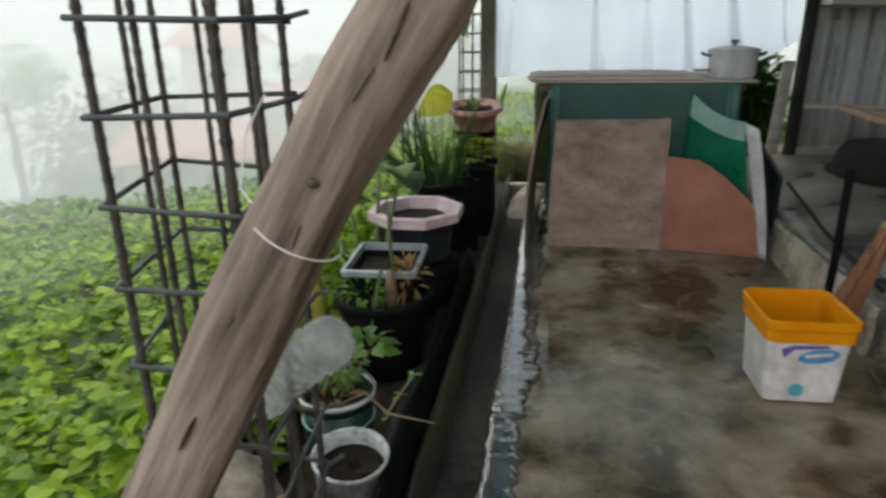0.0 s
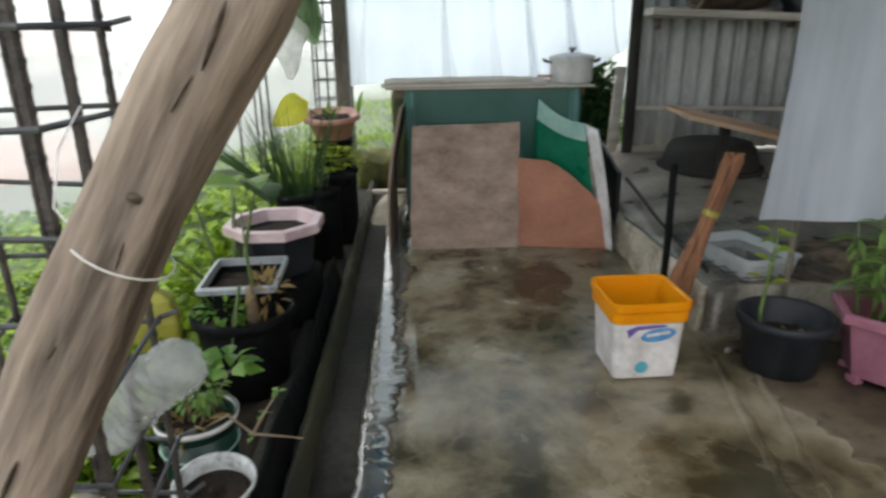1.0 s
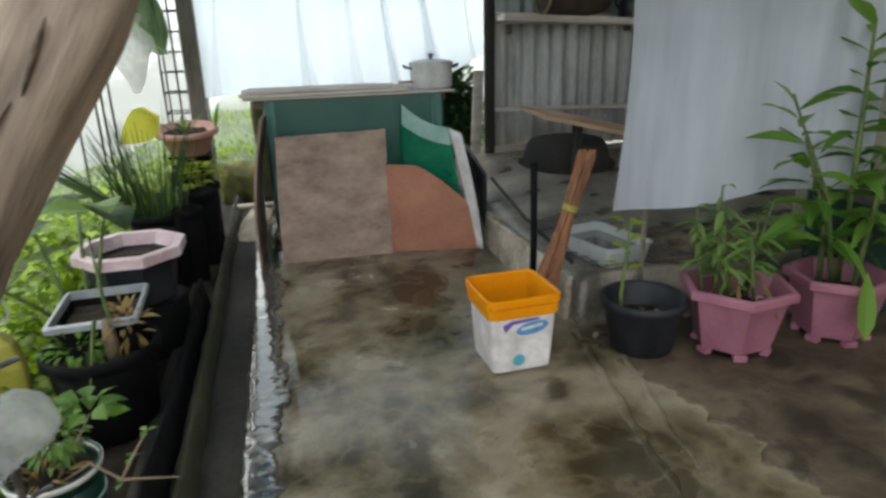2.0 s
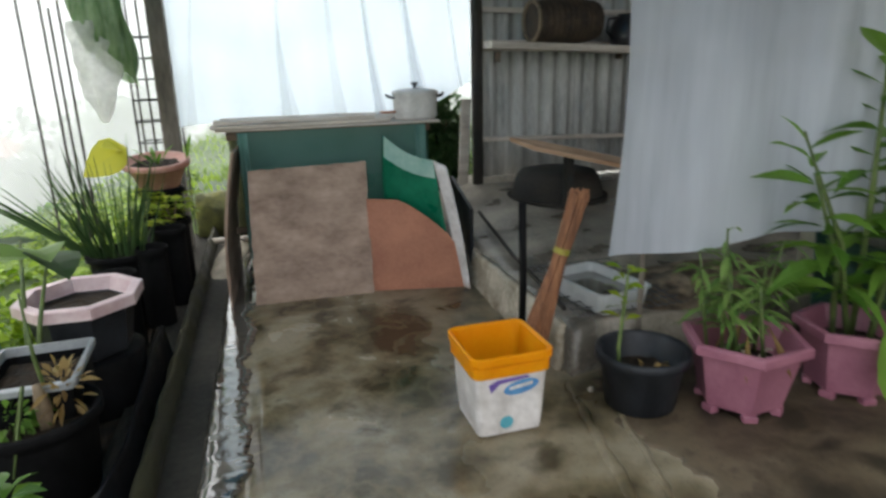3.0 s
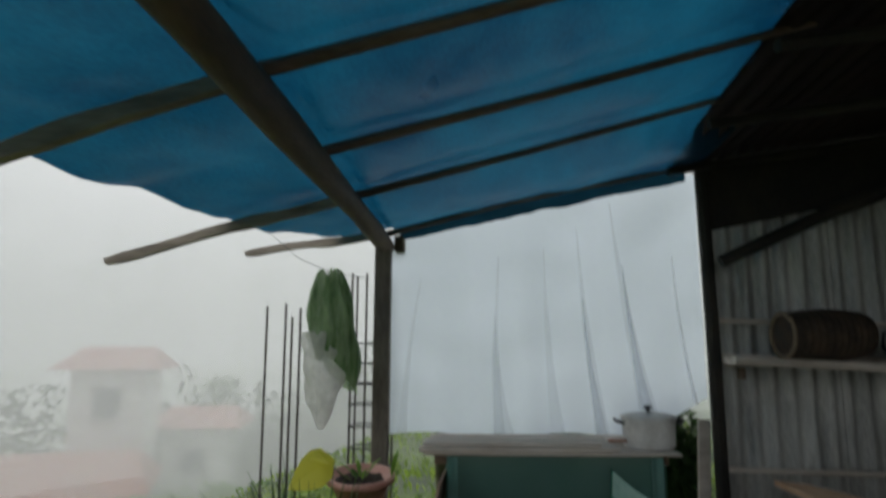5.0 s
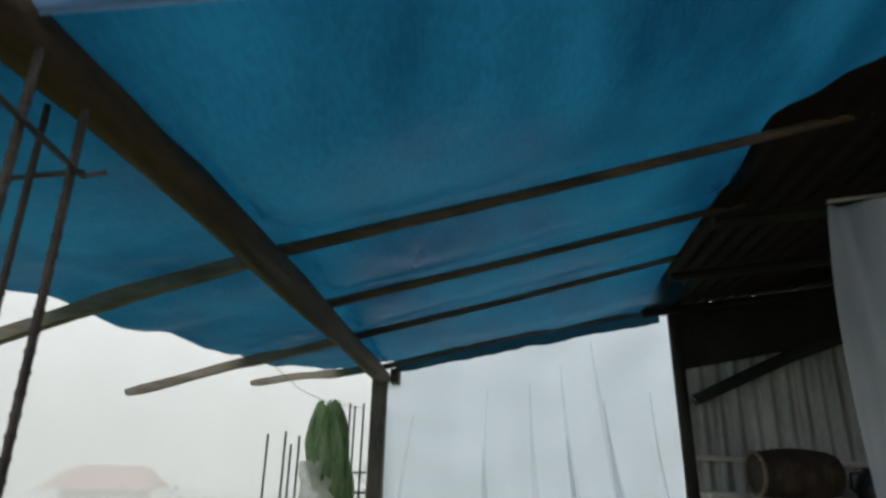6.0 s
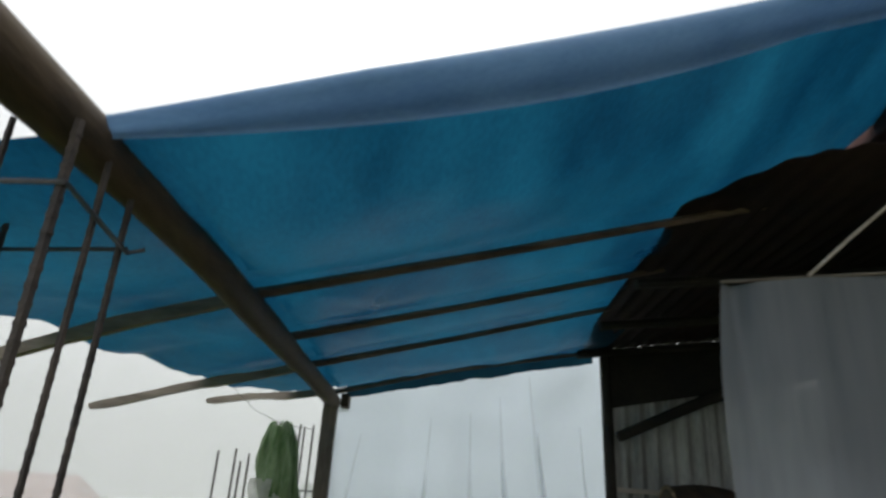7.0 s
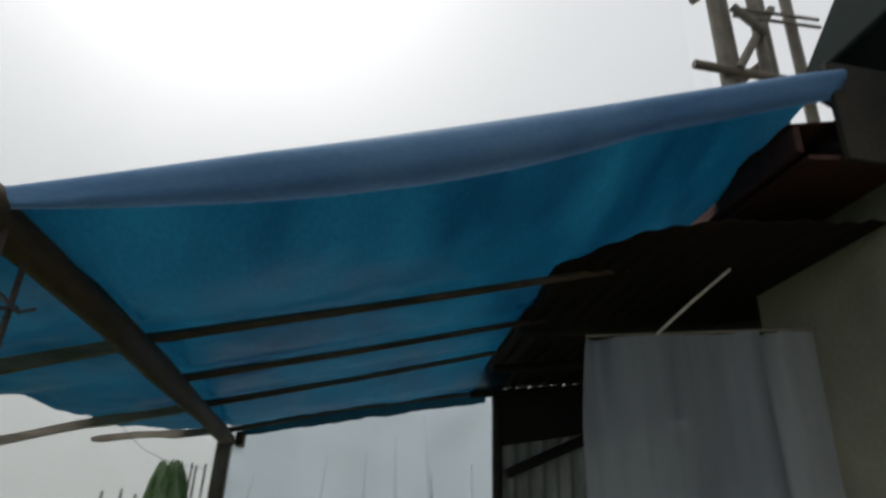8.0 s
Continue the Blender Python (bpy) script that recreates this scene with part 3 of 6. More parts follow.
# ---- house behind the curtain, lean-to and far walls ----
def wall_block(name, c, s, material, label):
    bm = bmesh.new()
    box(bm, c, s)
    bmesh.ops.subdivide_edges(bm, edges=bm.edges, cuts=3, use_grid_fill=True)
    return tagged(mesh_object(name, bm, material), label, "wall", kind="structure")


# Carried on unseen, far past its visible end, to shade the curtain.
wall_block("wall_east", (2.62, -0.6, 1.45), (0.2, 6.4, 3.2), M_HOUSE, "olive cement-rendered house wall")
# Added to close the lean-to; near-black colour stands for the shade inside.
wall_block("wall_inner", (3.42, 3.8, 1.45), (0.2, 2.6, 3.2), M_DARKIN, "near-black wall added to close the lean-to")


def wavy(x0, x1, pitch, amp, per=8):
    n = int((x1 - x0) / pitch * per)
    return [(x0 + (x1 - x0) * i / n, amp * math.sin(2 * math.pi * (x1 - x0) * i / n / pitch)) for i in range(n + 1)]


def corrugated_wall():
    t = thing("corrugated_fence", "weathered grey corrugated iron wall on wooden rails", "fence", (1.62, 4.78, 0.3))
    for k, (x0, x1, z0, z1, dy) in enumerate(((0.04, 0.80, 0.05, 2.2, 0.0), (0.74, 1.42, 0.03, 2.25, 0.012), (1.36, 1.75, 0.04, 2.2, 0.0))):
        bm = bmesh.new()
        prof = wavy(x0, x1, 0.118, 0.021)
        thick_sheet(bm, lambda u, v: (prof[round(u * (len(prof) - 1))][0], prof[round(u * (len(prof) - 1))][1] + dy, z0 + (z1 - z0) * v), len(prof) - 1, 6, (0, 0.003, 0))
        part("iron_sheet", bm, M_ZINC, t, smooth=True)
    for z, w, dy in ((0.98, 0.075, -0.045), (1.22, 0.035, -0.04), (0.32, 0.03, -0.035)):
        bm = bmesh.new()
        box(bm, (0.86, dy, z), (1.72, 0.035, w), (0, 1.5, 0), 0.004)
        part("rail", bm, M_PLANK, t)
    bm = bmesh.new()
    tube(bm, [(0.0, -0.06, 0.0), (0.0, -0.06, 1.1), (-0.015, -0.06, 2.27)], 0.042, 10, 0.05)
    part("corner_post", bm, M_DARKIN, t)
    bm = bmesh.new()
    box(bm, (-0.085, 0.0, 0.26), (0.075, 0.02, 0.75), (0, 3, 0), 0.003)
    part("pale_board", bm, M_PLANK, t)
    bm = bmesh.new()
    box(bm, (0.2, -0.07, 0.035), (0.34, 0.05, 0.06), (0, 0, 4), 0.006)
    part("sill_board", bm, M_PALE, t)


corrugated_wall()


def lean_to():
    t = thing("lean_to_roof", "dark corrugated lean-to roof on poles, underside shade in its colour", "roof", (1.2, 1.95, 2.49))
    bm = bmesh.new()
    prof = wavy(0.0, 2.2, 0.11, 0.016, 6)
    n = len(prof) - 1
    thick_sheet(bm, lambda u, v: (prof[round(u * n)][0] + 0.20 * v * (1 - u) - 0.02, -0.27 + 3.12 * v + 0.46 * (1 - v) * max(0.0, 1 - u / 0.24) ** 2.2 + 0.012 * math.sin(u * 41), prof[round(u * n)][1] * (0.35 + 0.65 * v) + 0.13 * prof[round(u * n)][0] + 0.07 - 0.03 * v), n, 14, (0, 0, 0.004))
    part("iron_sheet", bm, M_LEANROOF, t, smooth=True)
    for y in (0.95, 1.8, 2.68):
        bm = bmesh.new()
        tube(bm, [(-0.02 + 0.07 * y, y, -0.01), (1.1, y + 0.03, 0.12), (2.2, y, 0.27)], 0.03, 8, 0.1, 3)
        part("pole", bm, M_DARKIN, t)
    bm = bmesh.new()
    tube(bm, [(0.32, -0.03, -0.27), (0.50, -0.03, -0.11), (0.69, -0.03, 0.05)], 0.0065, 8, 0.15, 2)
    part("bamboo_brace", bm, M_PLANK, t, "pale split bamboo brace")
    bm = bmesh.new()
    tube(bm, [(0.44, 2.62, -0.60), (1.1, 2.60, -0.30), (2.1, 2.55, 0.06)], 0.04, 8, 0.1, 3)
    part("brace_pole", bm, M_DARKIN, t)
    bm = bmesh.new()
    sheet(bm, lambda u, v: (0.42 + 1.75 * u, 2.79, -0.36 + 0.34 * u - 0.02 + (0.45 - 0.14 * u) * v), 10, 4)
    part("gable_filler", bm, M_DARKIN, t)


lean_to()


def house_roof():
    t = thing("house_roof", "dark red iron roof eave of the house", "roof", (1.92, 0.1, 2.98))
    bm = bmesh.new()
    prof = wavy(1.36, 2.42, 0.2, 0.006, 6)
    n = len(prof) - 1
    thick_sheet(bm, lambda u, v: (1.6 * v, prof[round(u * n)][0], prof[round(u * n)][1] + 0.24 * 1.6 * v), n, 4, (0, 0, 0.004))
    part("iron_sheet", bm, M_EAVE, t, smooth=True)
    bm = bmesh.new()
    box(bm, (0.03, 1.89, -0.06), (0.03, 1.06, 0.12), (0, 0, 0), 0.004)
    part("fascia", bm, M_EAVE, t)
    bm = bmesh.new()
    box(bm, (0.86, 1.89, -0.02), (1.6, 1.04, 0.02), (0, -8, 0))
    part("soffit", bm, M_EAVE, t)
    bm = bmesh.new()
    box(bm, (0.42, 2.26, -0.14), (0.20, 0.06, 0.12), (0, 0, 0), 0.006)
    part("eave_block", bm, M_PALE, t)
    # Dark panel added for the shade under the upper slab.
    bm = bmesh.new()
    box(bm, (0.90, 1.33, 0.085), (1.40, 0.03, 0.47), (0, 0, 0), 0.004)
    part("gable_filler", bm, M_DARKIN, t, "near-black panel standing in for shade under the slab")


house_roof()


def upper_storey():
    t = thing("upper_storey", "unfinished upper floor with a dark screened side", "building", (2.9, 1.2, 3.35))
    bm = bmesh.new()
    box(bm, (1.02, 0.2, 0.1), (2.4, 3.4, 0.16), bevel=0.01)
    part("slab", bm, M_HOUSE, t)
    bm = bmesh.new()
    box(bm, (0.742, -0.4, 1.151), (1.3, 2.2, 2.8), (0, 28, 0), bevel=0.02)
    part("screen", bm, M_SCREEN, t)


upper_storey()


def scaffold():
    t = thing("timber_scaffold", "grey timber scaffold frame standing over the roof", "scaffold", (2.95, 3.1, 4.62))
    for k, (x, y, lean) in enumerate(((0.03, 0.0, -0.04), (0.17, 0.06, -0.05), (0.39, 0.0, -0.03), (0.51, 0.08, -0.02), (0.74, 0.05, 0.0))):
        bm = bmesh.new()
        tube(bm, [(x, y, -2.2), (x + 0.4 * lean, y, 0.3), (x + lean, y, 2.0)], 0.046, 10, 0.05, k)
        part("standard", bm, M_SCAF, t)
    for a, b, r in (((-0.29, -0.07, 0.10), (0.62, -0.07, 0.09), 0.034), ((0.12, -0.07, 0.66), (0.9, -0.07, 0.70), 0.014), ((0.12, -0.07, 0.74), (0.9, -0.07, 0.78), 0.014), ((-0.22, -0.07, 0.74), (0.0, -0.07, 0.95), 0.034)):
        bm = bmesh.new()
        tube(bm, [a, b], r, 8, 0.05, 5)
        part("ledger", bm, M_SCAF, t)
    for a, b in (((0.06, -0.1, 0.10), (0.52, -0.02, 0.86)), ((0.17, 0.12, 0.13), (0.48, 0.12, 0.42)), ((0.10, -0.1, 0.72), (0.36, -0.1, 0.50))):
        bm = bmesh.new()
        tube(bm, [a, b], 0.036, 8, 0.05, 7)
        part("brace", bm, M_SCAF, t)


scaffold()


# ---- tarpaulin shelter ----
RAFTERS = ((2.2, -1.75, 1.675, 1.22, 2.545), (2.92, -0.50, 2.085, 1.26, 2.56), (3.63, -1.66, 1.79, 1.30, 2.575), (4.71, -1.36, 1.985, 1.16, 2.44))


def left_slope(y):
    return 0.29 - 0.07 * max(0.0, min(1.0, (y - 2.4) / 2.3))


def rafter_z(x, y):
    return 2.125 + (0.275 if x > -0.39 else left_slope(y)) * (x + 0.39)


def shelter_frame():
    t = thing("shelter_frame", "rough timber post, beam and rafters of the tarpaulin shelter", "frame", (-0.465, 4.79, -0.1))
    o = Vector((-0.465, 4.79, -0.1))
    bm = bmesh.new()
    box(bm, (0, 0, 1.09), (0.105, 0.085, 2.1), (0, 0.3, 0), 0.008)
    part("post", bm, M_POST, t)
    bm = bmesh.new()
    pts = [Vector((-0.458 - 0.08 * max(0, 1.45 - (4.93 - 0.62 * k)) + 0.006 * math.sin(k), 4.93 - 0.62 * k, 2.052 - 0.003 * k)) - o for k in range(12)]
    tube(bm, pts, [0.055 + 0.004 * math.sin(k * 2.0) for k in range(12)], 10, 0.05, 2)
    part("beam", bm, M_BEAM, t, smooth=True)
    bm = bmesh.new()
    box(bm, Vector((-0.36, 4.86, 2.06)) - o, (0.06, 0.14, 0.10), (0, 0, 0), 0.006)
    part("beam_end", bm, M_BEAM, t)
    for y, xl, zl, xr, zr in RAFTERS:
        bm = bmesh.new()
        pts = [Vector(q) - o for q in ((-0.50, y, 2.09), (-0.39, y, 2.115), (0.4, y, 2.315), (xr + 0.5, y, zr + 0.12))]
        tube(bm, pts, [0.024, 0.022, 0.018, 0.0165], 6, 0.06, int(y * 10))
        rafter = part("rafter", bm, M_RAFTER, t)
        if xl < -1:
            bm = bmesh.new()
            n, g = 14, 0.023
            loops = []
            for k in range(n + 1):
                q = k / n
                c = Vector((xl - 0.46 * q - xl * q, y, zl + (2.10 - zl) * q + 0.006 * math.sin(q * 9 + y))) - o
                w, h = 0.020, g * (1 + 0.14 * noise.noise(Vector((q * 6, y, 0))) + (0.25 if 0.55 < q < 0.7 else 0)) * (0.6 if k == 0 else 1)
                loops.append([c + Vector((0.012 if e < 0 and k == 0 else 0, d * w, e * h)) for d, e in ((-1, -1), (1, -1), (1, 1), (-1, 1))])
            rings(bm, loops)
            part("tail", bm, M_FOGTAIL, rafter, "grey rafter tail paled for fog")


shelter_frame()


LOW_EDGE = ((0.9, -1.46), (2.2, -1.25), (2.57, -1.17), (2.83, -1.15), (3.16, -1.12), (3.61, -1.08), (4.08, -0.99), (4.3, -0.86), (4.8, -0.72))


def low_edge(y):
    for (a, xa), (b, xb) in zip(LOW_EDGE, LOW_EDGE[1:]):
        if y <= b:
            return xa + (xb - xa) * max(0, y - a) / (b - a)
    return LOW_EDGE[-1][1]


def tarp_point(u, v):
    """u runs from the low edge to the house, v from the front edge to the back."""
    xl = low_edge(0.95 + 3.85 * v) + 0.006 * math.sin(v * 23)
    xr = 2.16 - 0.58 * min(1, v * 2.2)
    x = xl + (xr - xl) * u
    yf = 0.95 + 0.45 * max(0.0, (x + 0.45) / 2.38)
    yf -= 0.35 * max(0.0, -0.45 - x)
    y = yf + (4.80 - yf) * v
    z = rafter_z(x, y) + 0.030
    if x > -0.39:
        z -= 0.075 * (x + 0.39) * max(0.0, (v - 0.72) / 0.28)
    if x < -0.39:
        z += 0.015
    s = max(0.0, min(1.0, (x + 0.45) / 2.38))
    front = 2.05 + 0.438 * (x + 0.45) + 0.05 * s * s
    k = min(1.0, v / 0.33)
    z = front + (z - front) * k * k * (3 - 2 * k)
    edges = (yf, 2.2, 2.92, 3.63, 4.72)
    for a, b in zip(edges, edges[1:]):
        if a < y < b:
            z -= (0.07 if x > -0.39 else 0.03) * (b - a) * math.sin(math.pi * (y - a) / (b - a))
    taut = min(1.0, v / 0.18)
    z += taut * (0.014 * noise.noise(Vector((x * 3, y * 3, 0))) + 0.009 * noise.noise(Vector((x * 9, y * 5, 4))) + 0.004 * noise.noise(Vector((x * 22, y * 9, 7))))
    return Vector((x, y, z))


def tarpaulin():
    t = thing("tarpaulin", "blue plastic tarpaulin stretched over rafters as a roof", "tarpaulin", (0, 0, 0))
    bm = bmesh.new()
    sheet(bm, tarp_point, 110, 90)
    part("canopy", bm, M_TARP, t, smooth=True)
    bm = bmesh.new()

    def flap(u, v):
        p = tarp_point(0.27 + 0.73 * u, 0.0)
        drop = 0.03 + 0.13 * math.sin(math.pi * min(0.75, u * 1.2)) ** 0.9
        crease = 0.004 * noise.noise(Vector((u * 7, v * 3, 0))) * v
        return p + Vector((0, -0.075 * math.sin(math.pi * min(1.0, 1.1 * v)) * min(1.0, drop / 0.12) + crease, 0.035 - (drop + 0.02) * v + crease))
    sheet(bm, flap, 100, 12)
    part("front_hem", bm, M_LITHEM, t, "pale blue hem with sky light in its colour", True)
    bm = bmesh.new()

    def back(u, v):
        p = tarp_point(0.16 + 0.82 * u, 1.0)
        return p + Vector((0, 0.004 * v - 0.002, 0.004 - (0.085 + 0.006 * noise.noise(Vector((u * 9, 0, 0)))) * v))
    sheet(bm, back, 80, 3)
    part("back_hem", bm, M_BACKHEM, t, "dark doubled hem", True)


tarpaulin()


def back_sheet():
    t = thing("plastic_sheet", "milky white plastic sheet hung as a windbreak", "plastic sheet", (-0.42, 4.90, 0.82))

    def f(u, v):
        x = 2.05 * u
        bottom = 0.0 + 0.22 * max(0, (u - 0.72) / 0.28) ** 1.2 + 0.015 * math.sin(u * 14)
        top = 1.27 + 0.42 * u + 0.03
        fold = 0.018 * math.sin(u * 19 + 0.6 * math.sin(v * 3)) + 0.01 * math.sin(u * 47) * (1 - v)
        return (x, fold + 0.012 * noise.noise(Vector((u * 5, v * 5, 0))), bottom + (top - bottom) * v)
    bm = bmesh.new()
    sheet(bm, f, 120, 30)
    part("sheet", bm, M_SHEET, t, smooth=True)
    for x0, x1, w0, w1, top, m in ((1.27, 1.37, 0.006, 0.085, 0.56, M_PLEAT), (1.24, 1.37, 0.006, 0.11, 0.86, M_FAINT), (1.54, 1.68, 0.006, 0.10, 0.68, M_PLEAT), (1.47, 1.68, 0.006, 0.13, 0.95, M_FAINT),
                                   (1.86, 1.97, 0.006, 0.03, 0.66, M_PLEAT), (0.69, 0.74, 0.004, 0.15, 0.55, M_FAINT), (0.72, 0.71, 0.004, 0.08, 0.80, M_FAINT), (0.20, 0.08, 0.003, 0.07, 0.75, M_FAINT), (1.02, 1.08, 0.004, 0.10, 0.8, M_FAINT)):
        bm = bmesh.new()

        def pleat(u, v):
            x = x1 + (x0 - x1) * v - 0.018 * math.sin(math.pi * v) + (2 * u - 1) * (w1 + (w0 - w1) * v ** 0.6) * 0.5
            p = f(min(0.999, x / 2.05), v * top)
            return (x, p[1] - (0.012 if m is M_PLEAT else 0.022) - 0.012 * math.sin(math.pi * u), p[2])
        sheet(bm, pleat, 6, 14)
        part("pleat", bm, m, t, smooth=True)
    bm = bmesh.new()
    tube(bm, [(0.38, -0.03, 1.43), (0.385, -0.03, 1.40), (0.37, -0.03, 1.37)], 0.006, 6)
    part("tie", bm, M_TIE, t)


back_sheet()


def curtain():
    t = thing("plastic_curtain", "grey-white plastic sheeting hung as a curtain", "curtain", (1.31, 2.12, 0.0))

    def f(u, v):
        top = 2.24 + 0.10 * u
        low = 0.535 - 0.02 * math.sin(u * 6) + 0.03 * math.sin(math.pi * u)
        x = (-0.06 * (1 - v) ** 0.8 + 0.02 * math.sin(v * 6)) * (1 - u) + 1.02 * u
        w = u + 0.05 * noise.noise(Vector((u * 3, v * 1.5, 6)))
        fold = 0.022 * math.sin(w * 13 + 0.5) * (1 - 0.5 * v) + 0.012 * noise.noise(Vector((w * 9, v * 2, 3))) + 0.035 * math.exp(-((u - 0.06 - 0.16 * (1 - v)) / 0.035) ** 2) * v ** 2 + 0.07 * math.exp(-((u - 0.79) / 0.03) ** 2) * v ** 2 - 0.03 * math.exp(-((u - 0.70) / 0.05) ** 2) * v
        return (x, -0.10 * u + fold, low + (top - low) * v)
    bm = bmesh.new()
    sheet(bm, f, 90, 40)
    part("sheet", bm, M_CURT, t, smooth=True)
    bm = bmesh.new()
    tube(bm, [(-0.01, 0, 2.245), (1.03, -0.10, 2.345)], 0.007, 8)
    part("hanging_pole", bm, M_SCAF, t)


curtain()


# Near-black strip in place of the deep shade between pots and cement.
def shade_strip():
    bm = bmesh.new()

    def f(u, v):
        y = 0.9 + 2.1 * u
        w = 0.02 * noise.noise(Vector((y * 4, v, 0))) + 0.012 * noise.noise(Vector((y * 13, v * 3, 2)))
        return (-0.335 - 0.03 * v + 0.5 * w, y, -0.045 + (0.17 + 0.03 * math.sin(y * 5)) * v)
    thick_sheet(bm, f, 120, 6, (-0.012, 0, 0))
    tagged(mesh_object("shade_band", bm, M_BLACK, True), "near-black creased strip standing in for shade below the pots", "liner", kind="structure")


shade_strip()


def mortar_seams():
    for k, (a, b, w) in enumerate((((1.17, 2.25), (0.98, 1.20), 0.020), ((1.27, 2.10), (1.10, 1.30), 0.013))):
        bm = bmesh.new()

        def f(u, v):
            x, y = a[0] + (b[0] - a[0]) * u, a[1] + (b[1] - a[1]) * u
            ww = w * (1 + 0.9 * noise.noise(Vector((u * 16, k, 0)))) * math.sin(math.pi * min(1, max(0.05, u)) ) ** 0.3
            return (x + (2 * v - 1) * ww + 0.02 * noise.noise(Vector((u * 6, k * 3, 1))), y, 0.003 + 0.005 * math.sin(math.pi * v) + 0.003 * noise.noise(Vector((u * 40, v * 3, k))))
        thick_sheet(bm, f, 70, 4, (0, 0, -0.02))
        tagged(mesh_object("mortar_seam", bm, M_FLOOR, True), "low rough mortar seam across the floor", "seam", kind="structure")


mortar_seams()


def moss_kerb():
    bm = bmesh.new()

    def f(u, v):
        y = 0.9 + 4.4 * u
        return (-0.335 + 0.06 * v + 0.012 * noise.noise(Vector((y * 7, v, 3))), y, 0.03 + 0.05 * math.sin(math.pi * v) + 0.012 * noise.noise(Vector((y * 12, v * 4, 0))))
    thick_sheet(bm, f, 150, 8, (0, 0, -0.12))
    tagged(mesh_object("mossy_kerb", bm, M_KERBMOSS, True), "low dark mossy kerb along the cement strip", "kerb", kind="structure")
    bm = bmesh.new()

    def ramp(u, v):
        x, y = -0.285 + 0.18 * u, 3.98 + 0.72 * v
        swell = math.sin(math.pi * (0.12 + 0.76 * u)) * min(1.0, v * 1.6) ** 1.3
        return (x + 0.06 * v * v, y, -0.02 + 0.085 * swell + 0.005 * noise.noise(Vector((x * 14, y * 9, 0))))
    thick_sheet(bm, ramp, 16, 30, (0, 0, -0.10))
    tagged(mesh_object("cement_ramp", bm, M_TANCEM, True), "rounded tan cement ramp ending the strip", "ramp", kind="structure")


moss_kerb()


# ---- chicken coop with leaning boards ----
def coop():
    t = thing("coop_table", "wooden coop table wrapped in green shade net", "coop", (0.48, 4.05, 0))
    o = Vector((0.48, 4.05, 0))
    for x in (0.03, 0.98):
        for y in (3.79, 4.36):
            bm = bmesh.new()
            box(bm, Vector((x, y, 0.43)) - o, (0.045, 0.045, 0.86), (0, 0, 0), 0.004)
            part("leg", bm, M_RAFTER, t)
    for c, s in (((0.48, 3.79, 0.855), (1.1, 0.03, 0.05)), ((0.48, 4.36, 0.855), (1.1, 0.03, 0.05)), ((0.48, 3.80, 0.34), (1.1, 0.025, 0.03))):
        bm = bmesh.new()
        box(bm, Vector(c) - o, s, (0, 0, 0), 0.003)
        part("rail", bm, M_RAFTER, t)
    bm = bmesh.new()
    box(bm, Vector((0.48, 4.06, 0.883)) - o, (1.20, 0.66, 0.012), (0, 0, 0), 0.003)
    part("tabletop", bm, M_PLANK, t)
    bm = bmesh.new()

    def front(u, v):
        x = 0.0 + 1.0 * u
        z = 0.10 + 0.77 * v
        return Vector((x, 3.755 + 0.012 * math.sin(u * 22) * (1 - v) + 0.01 * noise.noise(Vector((u * 7, v * 5, 0))), z)) - o
    sheet(bm, front, 50, 20)
    part("front_net", bm, M_NET, t, "green shade net", True)
    for x in (-0.012, 1.012):
        bm = bmesh.new()
        sheet(bm, lambda u, v: Vector((x + 0.01 * math.sin(u * 15), 3.76 + 0.6 * u, 0.1 + 0.77 * v)) - o, 20, 10)
        part("side_net", bm, M_NET, t, "green shade net", True)
    for x, w in ((0.018, 0.05), (0.965, 0.055)):
        bm = bmesh.new()
        thick_sheet(bm, lambda u, v: Vector((x + w * (u - 0.5) + 0.006 * noise.noise(Vector((v * 6, x, 0))), 3.742 + 0.008 * math.sin(u * 7 + v * 5), 0.12 + 0.75 * v)) - o, 6, 14, (0, 0.004, 0))
        part("net_fold", bm, M_NETFOLD, t, "paler doubled net at the corner", True)
    bm = bmesh.new()
    box(bm, Vector((0.48, 4.30, 0.42)) - o, (1.0, 0.015, 0.8))
    part("back_board", bm, M_DARKIN, t)
    bm = bmesh.new()
    for k in range(30):
        tube(bm, [Vector((0.60 + 0.015 * k, 3.735, 0.12)) - o, Vector((0.60 + 0.015 * k, 3.735, 0.62)) - o], 0.0013, 3)
    for k in range(24):
        tube(bm, [Vector((0.60, 3.733, 0.14 + 0.02 * k)) - o, Vector((1.04, 3.733, 0.14 + 0.02 * k)) - o], 0.0013, 3)
    part("wire_mesh", bm, M_GREENPL, t, "green plastic mesh")


coop()


